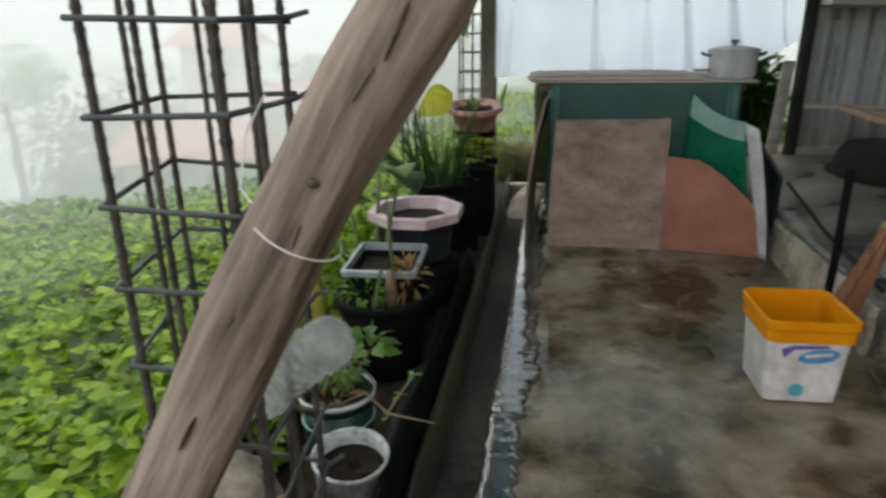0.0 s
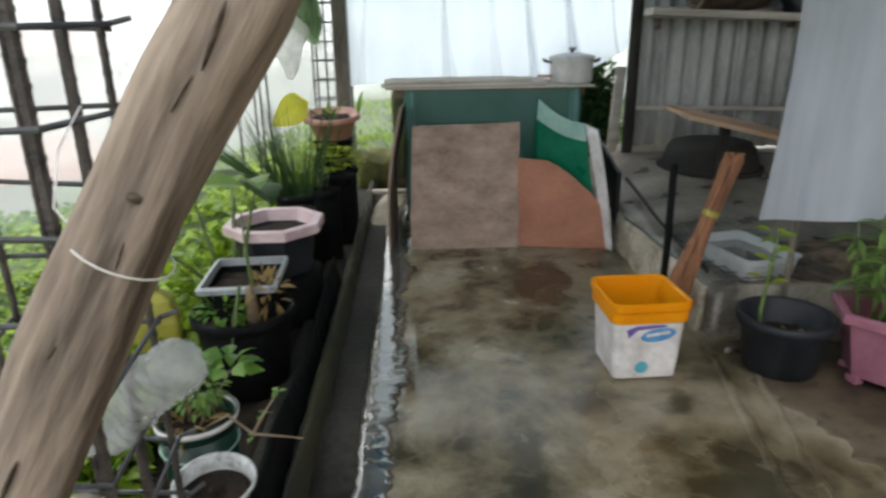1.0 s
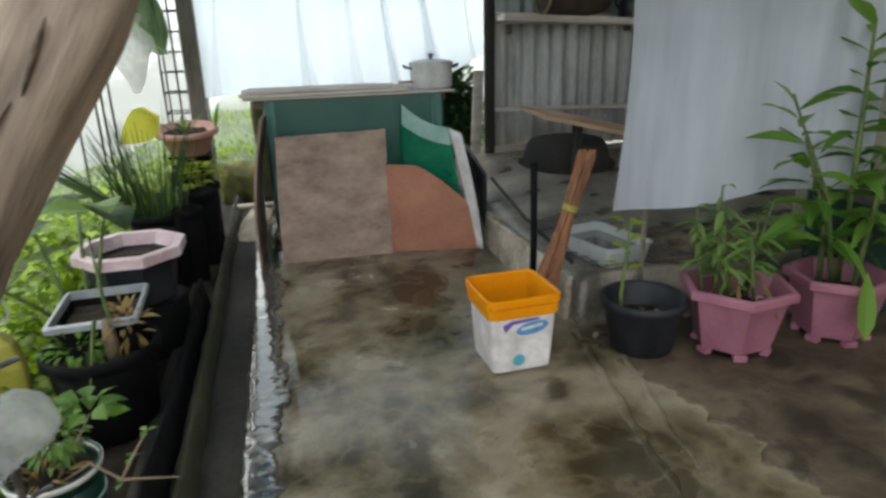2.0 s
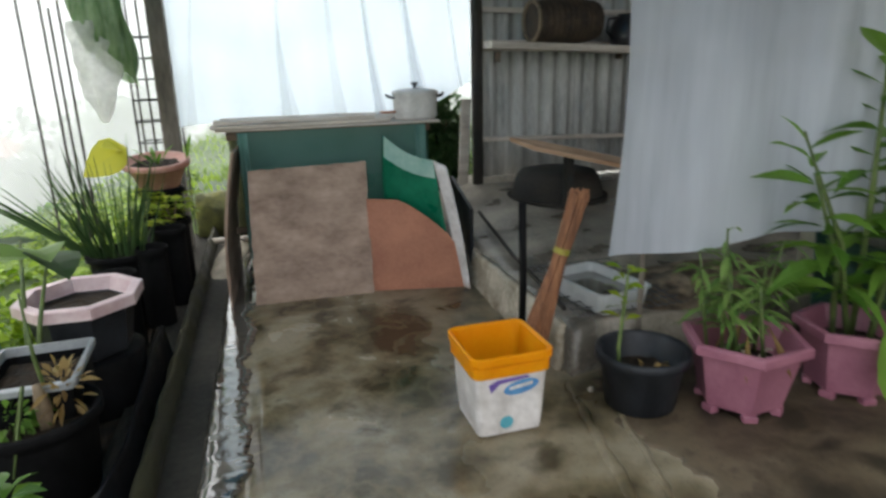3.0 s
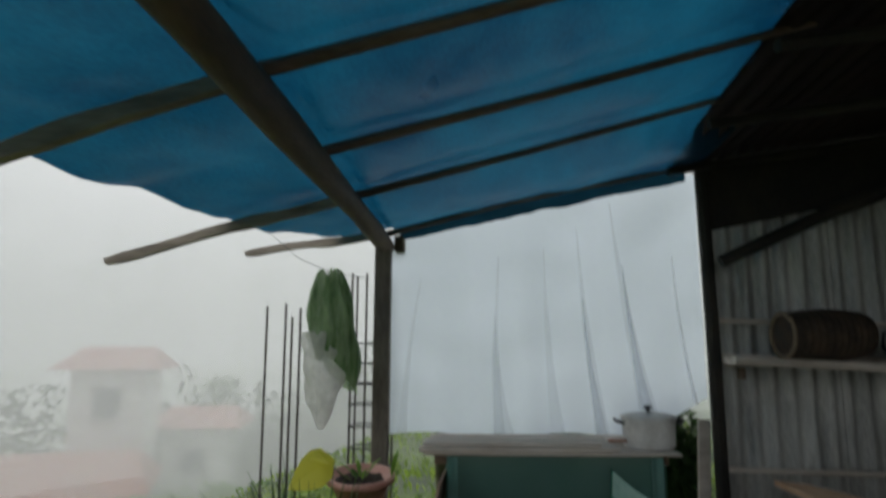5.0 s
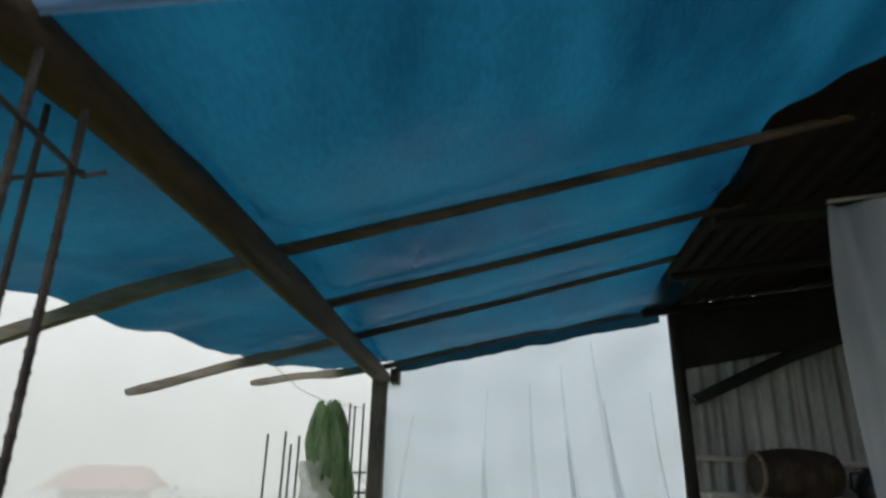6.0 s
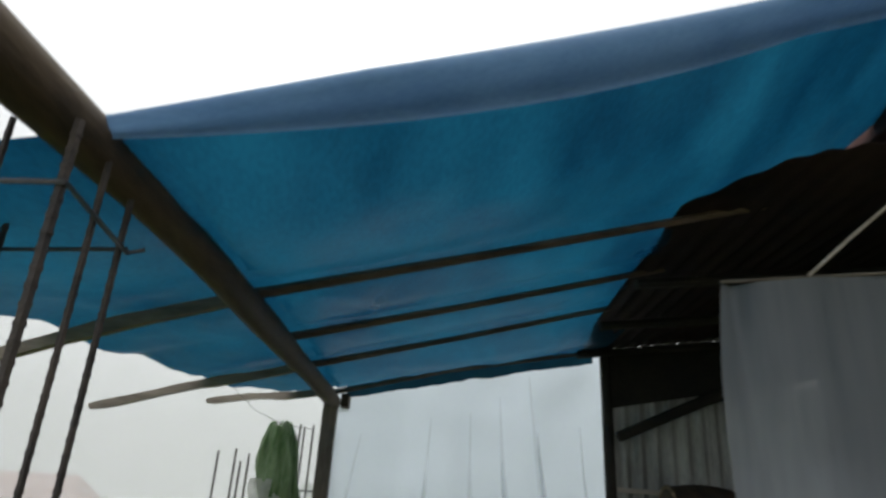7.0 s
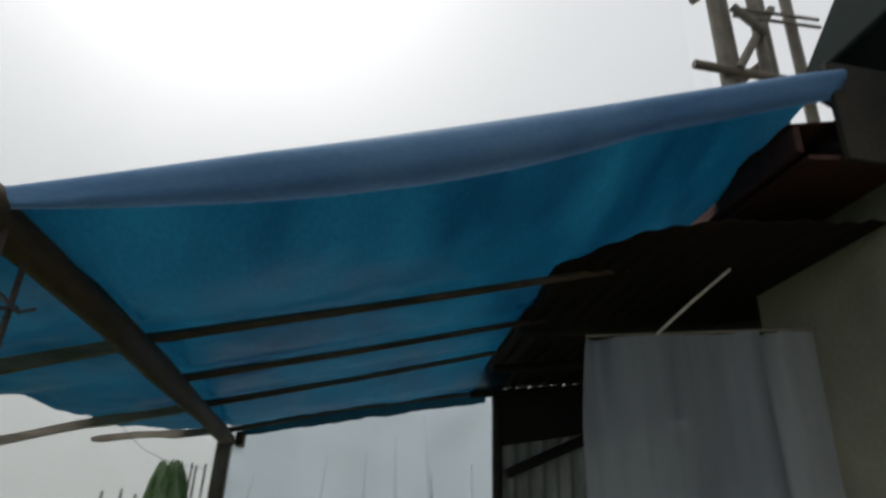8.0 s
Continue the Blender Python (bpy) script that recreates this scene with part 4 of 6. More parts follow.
def loose_planks():
    for x0, x1, y, z, w, rz in ((-0.140, 0.80, 3.775, 0.901, 0.09, 0.9), (-0.09, 0.80, 3.885, 0.903, 0.10, -0.7), (-0.125, 0.72, 3.82, 0.921, 0.10, -1.2), (-0.13, 0.86, 4.00, 0.904, 0.10, -0.5), (-0.07, 0.80, 4.16, 0.904, 0.12, 0.4), (-0.10, 0.66, 3.95, 0.921, 0.11, 1.1)):
        bm = bmesh.new()
        vs = box(bm, (0, 0, 0), (x1 - x0, w, 0.017), (0, 0, 0), 0.003)
        bmesh.ops.subdivide_edges(bm, edges=bm.edges, cuts=2)
        for v in bm.verts:
            v.co += Vector((0, 0.004, 0.003)) * noise.noise(v.co * 9 + Vector((z * 50, y, 0)))
        ob = mesh_object("plank", bm, M_PLANK)
        ob.matrix_basis = pose((x0 + x1) / 2, y, z, 0, 0, rz)
        tagged(ob, "pale weathered grey plank lying on the coop", "plank", "planks on the coop")


loose_planks()


def cooking_pot():
    t = thing("cooking_pot", "dull aluminium cooking pot with lid and dark handles", "pot", (0.985, 3.93, 0.889))
    bm = bmesh.new()
    lathe(bm, [(0.0, 0.0), (0.112, 0.0), (0.124, 0.012), (0.128, 0.13), (0.134, 0.138), (0.134, 0.144), (0.122, 0.144), (0.118, 0.02), (0.0, 0.016)], 32)
    part("body", bm, M_POT, t, smooth=True)
    bm = bmesh.new()
    lathe(bm, [(0.0, 0.145), (0.136, 0.145), (0.138, 0.150), (0.11, 0.160), (0.05, 0.170), (0.0, 0.172)], 32)
    lid = part("lid", bm, M_POT, t, "dull grey lid", True)
    bm = bmesh.new()
    lathe(bm, [(0.0, 0.170), (0.010, 0.172), (0.009, 0.186), (0.022, 0.190), (0.022, 0.200), (0.0, 0.204)], 16)
    part("knob", bm, M_DARKMET, lid, "black knob", True)
    for s in (-1, 1):
        bm = bmesh.new()
        tube(bm, [(s * 0.125, -0.03, 0.118), (s * 0.155, -0.026, 0.125), (s * 0.168, 0, 0.135), (s * 0.155, 0.026, 0.125), (s * 0.125, 0.03, 0.118)], 0.008, 8)
        part("handle", bm, M_DARKMET, t)


cooking_pot()


def knife_handle():
    bm = bmesh.new()
    box(bm, (0, 0, 0), (0.09, 0.022, 0.014), (0, 0, 0), 0.005)
    ob = mesh_object("red_wood_scrap", bm, M_REDPLY)
    ob.matrix_basis = pose(0.80, 3.80, 0.938, 0, 0, 4)
    tagged(ob, "small reddish wood scrap on the planks", "wood scrap")


knife_handle()


def boards():
    bm = bmesh.new()

    def f(u, v):
        jag = 0.006 * noise.noise(Vector((u * 14, v * 14, 0)))
        x = 0.0 + 0.622 * u + (jag if u in (0, 1) else 0) + 0.012 * v * (1 if u > 0.5 else 2)
        return (x, 3.50 + 0.118 * v + 0.004 * noise.noise(Vector((u * 4, v * 4, 1))), -0.002 + 0.69 * v + (jag if v == 1 else 0) + (0.012 * u if v == 1 else 0))
    thick_sheet(bm, f, 30, 30, (0, 0.012, 0))
    tagged(mesh_object("plywood_board", bm, M_PLY), "square of weathered brown plywood leaning on the coop", "board")
    bm = bmesh.new()
    out = [(0.62, 0.0), (1.112, 0.0), (1.105, 0.20), (1.04, 0.30), (0.93, 0.40), (0.84, 0.465), (0.78, 0.495), (0.62, 0.505)]
    a = [bm.verts.new((x, 3.525 - 0.20 * (x - 0.62) + 0.09 * z, z)) for x, z in out]
    b = [bm.verts.new((x, 3.537 - 0.20 * (x - 0.62) + 0.09 * z, z)) for x, z in out]
    bm.faces.new(a)
    bm.faces.new(b[::-1])
    for i in range(len(out)):
        j = (i + 1) % len(out)
        bm.faces.new((a[i], a[j], b[j], b[i]))
    tagged(mesh_object("cut_board", bm, M_REDPLY), "red-brown board with a cut sloping corner", "board")
    t = thing("garden_screen", "bent green plastic panel with a pale edge strip", "panel", (1.0, 3.5, 0))
    o = Vector((1.0, 3.5, 0))

    def g(u, v):
        top = Vector((0.745 + 0.23 * u, 3.70 - 0.20 * u, 0.825 - 0.125 * u - 0.03 * math.sin(math.pi * u)))
        low = Vector((0.80 + 0.29 * u, 3.70 - 0.19 * u, 0.0))
        p = low + (top - low) * v
        return p + Vector((-0.03, 0.02, 0)) * math.sin(math.pi * v) * (1 - u) - o
    bm = bmesh.new()
    thick_sheet(bm, g, 16, 16, (0, 0.004, 0))
    part("green_sheet", bm, M_GREENPL, t, smooth=True)
    bm = bmesh.new()
    thick_sheet(bm, lambda u, v: Vector(g(0.02 + 0.96 * u, 0.86 + 0.14 * v)) + Vector((0, -0.004, 0)), 12, 3, (0, 0.003, 0))
    part("faded_band", bm, M_PALEGRN, t, "sun-faded pale band")
    bm = bmesh.new()

    def edge(u, v):
        top = Vector((0.972 + 0.055 * u, 3.50 - 0.07 * u, 0.70 - 0.025 * u))
        low = Vector((1.10 + 0.035 * u, 3.45 - 0.07 * u, 0.0))
        return low + (top - low) * v + Vector((0.02, 0, 0)) * math.sin(math.pi * v) * 0.6 - o
    thick_sheet(bm, edge, 4, 14, (0, 0.006, 0))
    part("edge_strip", bm, M_WHITE, t, "off-white edge strip", True)
    bm = bmesh.new()
    thick_sheet(bm, lambda u, v: (-0.125 + 0.085 * v - 0.03 * math.sin(math.pi * v) + 0.03 * u, 3.50 + 0.02 * v + 0.75 * u, 0.0 + (0.80 - 0.03 * u) * v), 8, 12, (0.012, 0, 0))
    tagged(mesh_object("side_board", bm, M_PLY), "thin plywood board standing against the coop side", "board")
    bm = bmesh.new()
    thick_sheet(bm, lambda u, v: (1.175 + 0.03 * u, 3.50 + 0.5 * u, 0.0 + (0.42 + 0.1 * u) * v), 4, 4, (0.02, 0, 0))
    tagged(mesh_object("dark_board", bm, M_SLATE), "dark board standing between coop and platform", "board")


boards()


# ---- yellow-rimmed pail ----
def pail():
    t = thing("laundry_pail", "white square plastic pail with an orange-yellow rim", "pail", (0.832, 2.098, 0.002), 2)
    bm = bmesh.new()
    square_loft(bm, [(0.104, 0.104, 0.02, 0.0), (0.113, 0.113, 0.022, 0.004), (0.118, 0.118, 0.024, 0.06), (0.128, 0.128, 0.026, 0.235), (0.124, 0.124, 0.024, 0.235)], False)
    part("body", bm, M_WHITE, t, smooth=False)
    bm = bmesh.new()
    square_loft(bm, [(0.130, 0.130, 0.03, 0.222), (0.137, 0.137, 0.032, 0.224), (0.138, 0.138, 0.032, 0.262), (0.143, 0.143, 0.034, 0.270), (0.144, 0.144, 0.034, 0.296), (0.139, 0.139, 0.032, 0.299), (0.130, 0.130, 0.03, 0.292), (0.121, 0.121, 0.024, 0.23), (0.111, 0.111, 0.022, 0.08), (0.103, 0.103, 0.02, 0.014), (0.01, 0.01, 0.005, 0.012)], False)
    part("rim", bm, M_YELLOW, t, "orange-yellow collar and liner", False)

    def patch(name, pts, material, dy, label):
        bm = bmesh.new()
        slope = 0.010 / 0.175
        a = [bm.verts.new((x, -0.118 - (z - 0.06) * slope - 0.0012 - dy, z)) for x, z in pts]
        bm.faces.new(a)
        part(name, bm, material, t, label)
    patch("purple_banner", [(-0.085, 0.198), (-0.05, 0.212), (0.05, 0.214), (0.06, 0.206), (-0.045, 0.196), (-0.075, 0.166)], M_PURPLE, 0.0, "purple printed banner")
    patch("blue_badge", [(0.062 * math.cos(a) + 0.03, 0.175 + 0.026 * math.sin(a) + 0.008 * math.cos(a)) for a in [2 * math.pi * k / 20 for k in range(20)]], M_BLUEINK, 0.0006, "blue oval printed badge")
    patch("badge_bar", [(-0.012, 0.168), (0.07, 0.179), (0.07, 0.191), (-0.012, 0.180)], M_WHITE, 0.0014, "white bar across the badge")
    patch("badge_swash", [(-0.03, 0.160), (0.03, 0.150), (0.06, 0.156), (0.02, 0.158)], M_BLUEINK, 0.0008, "blue swash")
    patch("teal_dot", [(0.024 * math.cos(a) - 0.018, 0.048 + 0.024 * math.sin(a)) for a in [2 * math.pi * k / 18 for k in range(18)]], M_TEAL, 0.0, "round teal mark")


pail()


# ---- pots on the right ----
def round_pot(name, label, at, r, h, material, taper=0.72, sides=None, soil=0.75, lip=0.016, turn=0.0, group="", squash=1.0, rz=0, feet=False, cat="pot", rim=None):
    t = thing(name, label, cat, at, rz, group)
    rb = r * taper
    up = 0.02 if feet else 0.0
    bm = bmesh.new()
    n = sides or 30
    lathe(bm, [(0.0, up), (rb * 0.9, up), (rb, up + 0.008), (rb + (r - lip - rb) * 0.85, h * 0.82), (r - lip, h - 0.035), (r, h - 0.032), (r, h - 0.004), (r - 0.004, h), (r - lip, h), (r - lip - 0.004, h - 0.01), (rb, h * soil - 0.02), (0, h * soil - 0.03)], n, turn=turn, squash=squash)
    part("pot", bm, material, t, smooth=not sides)
    if rim:
        bm = bmesh.new()
        q = 0.004
        lathe(bm, [(r - lip, h - 0.037), (r + q, h - 0.036), (r + q, h), (r, h + q), (r - lip - q, h + q), (r - lip - 0.02, h * soil), (r - lip - 0.024, h * soil), (r - lip - q, h - 0.037), (r - lip, h - 0.037)], n, turn=turn, squash=squash, caps=False)
        part("rim", bm, rim, t, "pale rim", smooth=not sides)
    bm = bmesh.new()
    rs = rb + (r - lip - rb) * soil - 0.004
    ring = sides or 28

    def top(u, v):
        a = 2 * math.pi * (round(u * ring) + turn) / ring
        rr = rs * v
        return (rr * math.cos(a), squash * rr * math.sin(a), h * soil + 0.012 * noise.noise(Vector((rr * 30 * math.cos(a), rr * 30 * math.sin(a), at[0] * 9))) - 0.01 * v)
    sheet(bm, top, ring, 8)
    bmesh.ops.remove_doubles(bm, verts=bm.verts, dist=0.0005)
    part("soil", bm, M_SOIL, t, smooth=False)
    if feet:
        for k in range(sides or 4):
            a = 2 * math.pi * (k + turn) / (sides or 4)
            bm = bmesh.new()
            box(bm, (rb * 0.9 * math.cos(a), rb * 0.9 * math.sin(a), 0.013), (0.035, 0.05, 0.026), (0, 0, math.degrees(a)), 0.005)
            part("foot", bm, material, t)
    return t


def stems(t, pts, r, material=M_STEM, name="stem"):
    for p in pts:
        bm = bmesh.new()
        tube(bm, p, [r] * (len(p) - 1) + [r * 0.5], 6)
        part(name, bm, material, t, smooth=True)


b = round_pot("flower_pot", "dark grey round plastic pot with one thin seedling", (1.345, 2.03, 0.004), 0.165, 0.215, M_SLATE, 0.74, soil=0.62, group="pots by the platform")
stems(b, [[(-0.10, -0.02, 0.12), (-0.105, -0.015, 0.24), (-0.095, -0.02, 0.40), (-0.085, -0.02, 0.54)]], 0.0075)
lv = Leaves(21)
for k in range(16):
    a = k * 2.4
    lv.leaf((-0.10 + 0.01 * math.cos(a), -0.02 + 0.01 * math.sin(a), 0.34 + 0.013 * k), (math.cos(a), math.sin(a), 0.45), 0.075, 0.022, 0.35, 0.2)
lv.done("leaves", M_LIME, b)
lv = Leaves(22)
for k in range(7):
    lv.leaf((0.03 + 0.05 * math.cos(k * 2), 0.03 * math.sin(k * 2), 0.142), (math.cos(k), math.sin(k), 0.1), 0.035, 0.02, 0.2)
lv.done("fallen_leaves", M_DRY, b)

p = round_pot("flower_pot", "dusty pink hexagonal plastic pot with slim leafy plants", (1.675, 1.925, 0.004), 0.215, 0.265, M_PINK, 0.66, 6, 0.66, 0.026, 0.12, "pots by the platform", feet=True)
lv = Leaves(23)
rnd = random.Random(23)
sp = []
for k in range(8):
    x, y = rnd.uniform(-0.09, 0.10), rnd.uniform(-0.05, 0.09)
    hx, hy, h = x + rnd.uniform(-0.09, 0.09), y + rnd.uniform(-0.05, 0.07), rnd.uniform(0.30, 0.50)
    sp.append([(x, y, 0.15), ((x + hx) / 2, (y + hy) / 2, 0.15 + h * 0.5), (hx, hy, 0.15 + h)])
    for j in range(26):
        q = rnd.uniform(0.3, 1.0)
        a = rnd.uniform(0, 6.28)
        lv.leaf((x + (hx - x) * q, y + (hy - y) * q, 0.15 + h * q), (math.cos(a), math.sin(a), rnd.uniform(0.0, 0.7)), rnd.uniform(0.08, 0.14), rnd.uniform(0.014, 0.022), 0.5, 0.2)
stems(p, sp, 0.007)
lv.done("leaves", M_FERN, p)
lv = Leaves(24)
for k in range(5):
    a = k * 1.3
    lv.leaf((0.07 * math.cos(a), 0.07 * math.sin(a) - 0.02, 0.30), (math.cos(a) * 0.5, math.sin(a) * 0.5 - 0.2, -1), 0.15, 0.03, 0.1)
lv.done("dry_leaves", M_DRY, p)
lv = Leaves(241)
for k in range(60):
    a, q = rnd.uniform(0, 6.28), rnd.uniform(0.02, 0.13)
    lv.leaf((q * math.cos(a), q * math.sin(a), 0.176), (math.cos(a * 3), math.sin(a * 3), 0.3), 0.018, 0.012, 0.1)
tagged(lv.done("shell_crumbs", M_PALE, p), kind="stuff")

p2 = round_pot("flower_pot", "dusty pink plastic pot with a tall broad-leaved plant", (2.12, 1.90, 0.004), 0.20, 0.265, M_PINK, 0.68, 6, 0.72, 0.024, 0.3, "pots by the platform", feet=True)
lv = Leaves(25)
rnd = random.Random(25)
sp = []
for x, y, lx, ly, h in ((-0.02, 0.0, -0.34, -0.03, 0.78), (0.05, 0.05, 0.0, 0.03, 1.02), (0.02, -0.05, 0.14, -0.05, 0.85), (-0.05, 0.04, -0.09, 0.08, 0.60), (0.08, 0.0, 0.22, 0.03, 0.7)):
    sp.append([(x, y, 0.18), ((2 * x + lx) / 3, (2 * y + ly) / 3, 0.18 + h * 0.5), (x + lx, y + ly, 0.18 + h)])
    n = int(h * 26)
    for j in range(n):
        q = 0.25 + 0.75 * j / n
        a = j * 2.4 + rnd.uniform(-0.3, 0.3)
        up = 0.3 + 1.1 * max(0, q - 0.75) * 2
        lv.leaf((x + lx * q, y + ly * q, 0.18 + h * q), (math.cos(a), math.sin(a), up), rnd.uniform(0.19, 0.31) * (1.1 - 0.3 * q), rnd.uniform(0.045, 0.075), 0.75 * (1.2 - q), 0.25, (0.6, 0.95, 1.0, 0.55))
lv.leaf((-0.06, -0.17, 0.33), (-0.1, -0.25, -1), 0.26, 0.07, 0.0, 0.2, (0.7, 1, 0.9), 0.1)
stems(p2, sp, 0.011)
lv.done("leaves", M_LEAF, p2)

bm = bmesh.new()
square_loft(bm, [(0.12, 0.12, 0.03, 0), (0.14, 0.14, 0.03, 0.02), (0.16, 0.16, 0.03, 0.5), (0.15, 0.15, 0.03, 0.5), (0.13, 0.13, 0.03, 0.03)])
ob = mesh_object("green_bin", bm, M_GBUCKET)
ob.location = (2.42, 2.12, 0.004)
tagged(ob, "dark green plastic bin behind the pots", "bin")


def broom():
    t = thing("stick_broom", "brown stick broom tied with a yellow band, leaning", "broom", (1.02, 2.33, 0.0))
    rnd = random.Random(8)
    base, top = Vector((0.0, 0.0, 0.01)), Vector((0.205, -0.02, 0.735))
    bm = bmesh.new()
    for k in range(110):
        a, q = rnd.uniform(0, 6.28), rnd.random() ** 0.5
        w0, w1, w2 = 0.062 * q, 0.026 * q, 0.033 * q
        c = Vector((math.cos(a), math.sin(a), 0))
        s = rnd.uniform(0.0, 0.05)
        tube(bm, [base + c * w0 + Vector((0, 0, s)), base.lerp(top, 0.62) + c * w1, top + c * w2 + Vector((0, 0, rnd.uniform(-0.04, 0.01)))], 0.0045, 4)
    tagged(part("bristle", bm, M_BROOM, t), kind="stuff")
    bm = bmesh.new()
    tube(bm, [base.lerp(top, 0.68), base.lerp(top, 0.71)], 0.031, 12)
    part("band", bm, M_YCAN, t, "yellow plastic band")


broom()
bm = bmesh.new()
tube(bm, [(1.045, 2.42, 0.0), (1.05, 2.42, 0.35), (1.045, 2.42, 0.685)], 0.015, 10, 0.03)
tagged(mesh_object("iron_stake", bm, M_BLACK, True), "short dark stake standing at the platform edge", "stake")


def tray():
    t = thing("plastic_box", "shallow translucent plastic box with water", "box", (1.43, 2.53, 0.215), 12)
    bm = bmesh.new()
    square_loft(bm, [(0.11, 0.17, 0.03, 0.0), (0.115, 0.175, 0.03, 0.004), (0.128, 0.19, 0.035, 0.085), (0.135, 0.197, 0.035, 0.088), (0.135, 0.197, 0.035, 0.093), (0.124, 0.186, 0.033, 0.093), (0.11, 0.17, 0.03, 0.008)])
    part("box", bm, M_TRAY, t, smooth=False)
    bm = bmesh.new()
    square_loft(bm, [(0.112, 0.172, 0.03, 0.01), (0.118, 0.18, 0.03, 0.055)])
    part("water", bm, M_WET, t)


tray()


def wire_rack():
    bm = bmesh.new()
    for k in range(14):
        x = 1.25 + 0.035 * k
        tube(bm, [(x, 2.32, 0.235), (x + 0.01, 2.95, 0.24)], 0.0025, 4)
    for k in range(10):
        y = 2.32 + 0.07 * k
        tube(bm, [(1.24, y, 0.238), (1.74, y + 0.01, 0.238)], 0.0025, 4)
    tagged(mesh_object("wire_grid", bm, M_TIE), "rusty wire grid lying on the platform edge", "wire grid", kind="stuff")
    bm = bmesh.new()
    tube(bm, [(1.23, 2.42, 0.235), (1.28, 3.1, 0.25), (1.36, 3.9, 0.30)], 0.010, 8, 0.05)
    tagged(mesh_object("thin_pole", bm, M_DARKIN), "thin dark pole lying along the platform edge", "pole")


wire_rack()


def wall_shelf():
    t = thing("wall_shelf", "rough plank shelf on the corrugated wall", "shelf", (2.25, 4.55, 1.27))
    bm = bmesh.new()
    box(bm, (0, 0, 0), (1.2, 0.26, 0.05), (0, 3, -4), 0.006)
    part("board", bm, M_PLANK, t)
    for x in (-0.5, 0.45):
        bm = bmesh.new()
        box(bm, (x, 0.10, -0.05), (0.02, 0.08, 0.07), (0, 0, 0), 0.004)
        part("bracket", bm, M_RAFTER, t)
    bk = thing("basket", "brown woven basket lying on its side on the shelf", "basket", (2.18, 4.50, 1.295), 4)
    bm = bmesh.new()
    prof = [(0.0, -0.25), (0.10, -0.248), (0.125, -0.235)] + [(0.13 + 0.022 * math.sin(math.pi * k / 22) + 0.0035 * (k % 2), -0.22 + 0.02 * k) for k in range(23)] + [(0.12, 0.245), (0.09, 0.24), (0.0, 0.2)]
    lathe(bm, prof, 32)
    bmesh.ops.transform(bm, matrix=pose(0, 0, 0.15, 0, 90, 0), verts=bm.verts)
    part("weave", bm, M_WICKER, bk)
    bm = bmesh.new()
    tube(bm, [(-0.245, 0.128 * math.cos(q), 0.15 + 0.128 * math.sin(q)) for q in [2 * math.pi * k / 28 for k in range(29)]], 0.014, 6)
    part("rim", bm, M_TWIG, bk, "paler cane rim")
    jug = thing("dark_jug", "black metal jug standing on the wall shelf", "jug", (2.68, 4.50, 1.265))
    bm = bmesh.new()
    lathe(bm, [(0.0, 0.0), (0.10, 0.0), (0.125, 0.03), (0.13, 0.11), (0.105, 0.18), (0.075, 0.205), (0.08, 0.225), (0.07, 0.225), (0.06, 0.2), (0.0, 0.19)], 28)
    part("body", bm, M_DARKMET, jug, smooth=True)
    bm = bmesh.new()
    tube(bm, [(-0.075, 0, 0.20), (-0.16, 0, 0.19), (-0.17, 0, 0.11), (-0.125, 0, 0.06)], 0.010, 8)
    part("handle", bm, M_DARKMET, jug, smooth=True)


wall_shelf()


def perch_plank():
    t = thing("perch_plank", "light brown plank set on a dark wooden trestle", "plank", (1.95, 3.95, 0.3))
    bm = bmesh.new()
    out = [(-0.42, -0.12), (-0.30, -0.23), (0.65, -0.25), (0.65, -0.05), (-0.22, -0.05)]
    a = [bm.verts.new((x, y, 0.355 - 0.24 * x + 0.2 * (y + 0.13))) for x, y in out]
    b = [bm.verts.new((x, y, 0.330 - 0.24 * x + 0.2 * (y + 0.13))) for x, y in out]
    bm.faces.new(a)
    bm.faces.new(b[::-1])
    for i in range(5):
        j = (i + 1) % 5
        bm.faces.new((a[i], a[j], b[j], b[i]))
    part("board", bm, M_TAN, t)
    for x in (-0.05, 0.5):
        bm = bmesh.new()
        box(bm, (x, -0.16, 0.170 - 0.12 * x), (0.05, 0.06, 0.34 - 0.24 * x), (0, 0, 0), 0.005)
        part("trestle_leg", bm, M_DARKIN, t)
    bt = thing("upturned_basin", "large black plastic basin turned upside down", "basin", (1.99, 4.14, 0.30))
    bm = bmesh.new()
    lathe(bm, [(0.0, 0.20), (0.19, 0.198), (0.245, 0.185), (0.275, 0.15), (0.31, 0.025), (0.31, 0.0), (0.0, 0.0)], 36)
    part("bowl", bm, M_DARKIN, bt, smooth=True)
    bm = bmesh.new()
    lathe(bm, [(0.31, 0.0), (0.335, 0.0), (0.335, 0.028), (0.31, 0.03), (0.31, 0.0)], 36, caps=False)
    part("rim", bm, M_DARKIN, bt)


perch_plank()


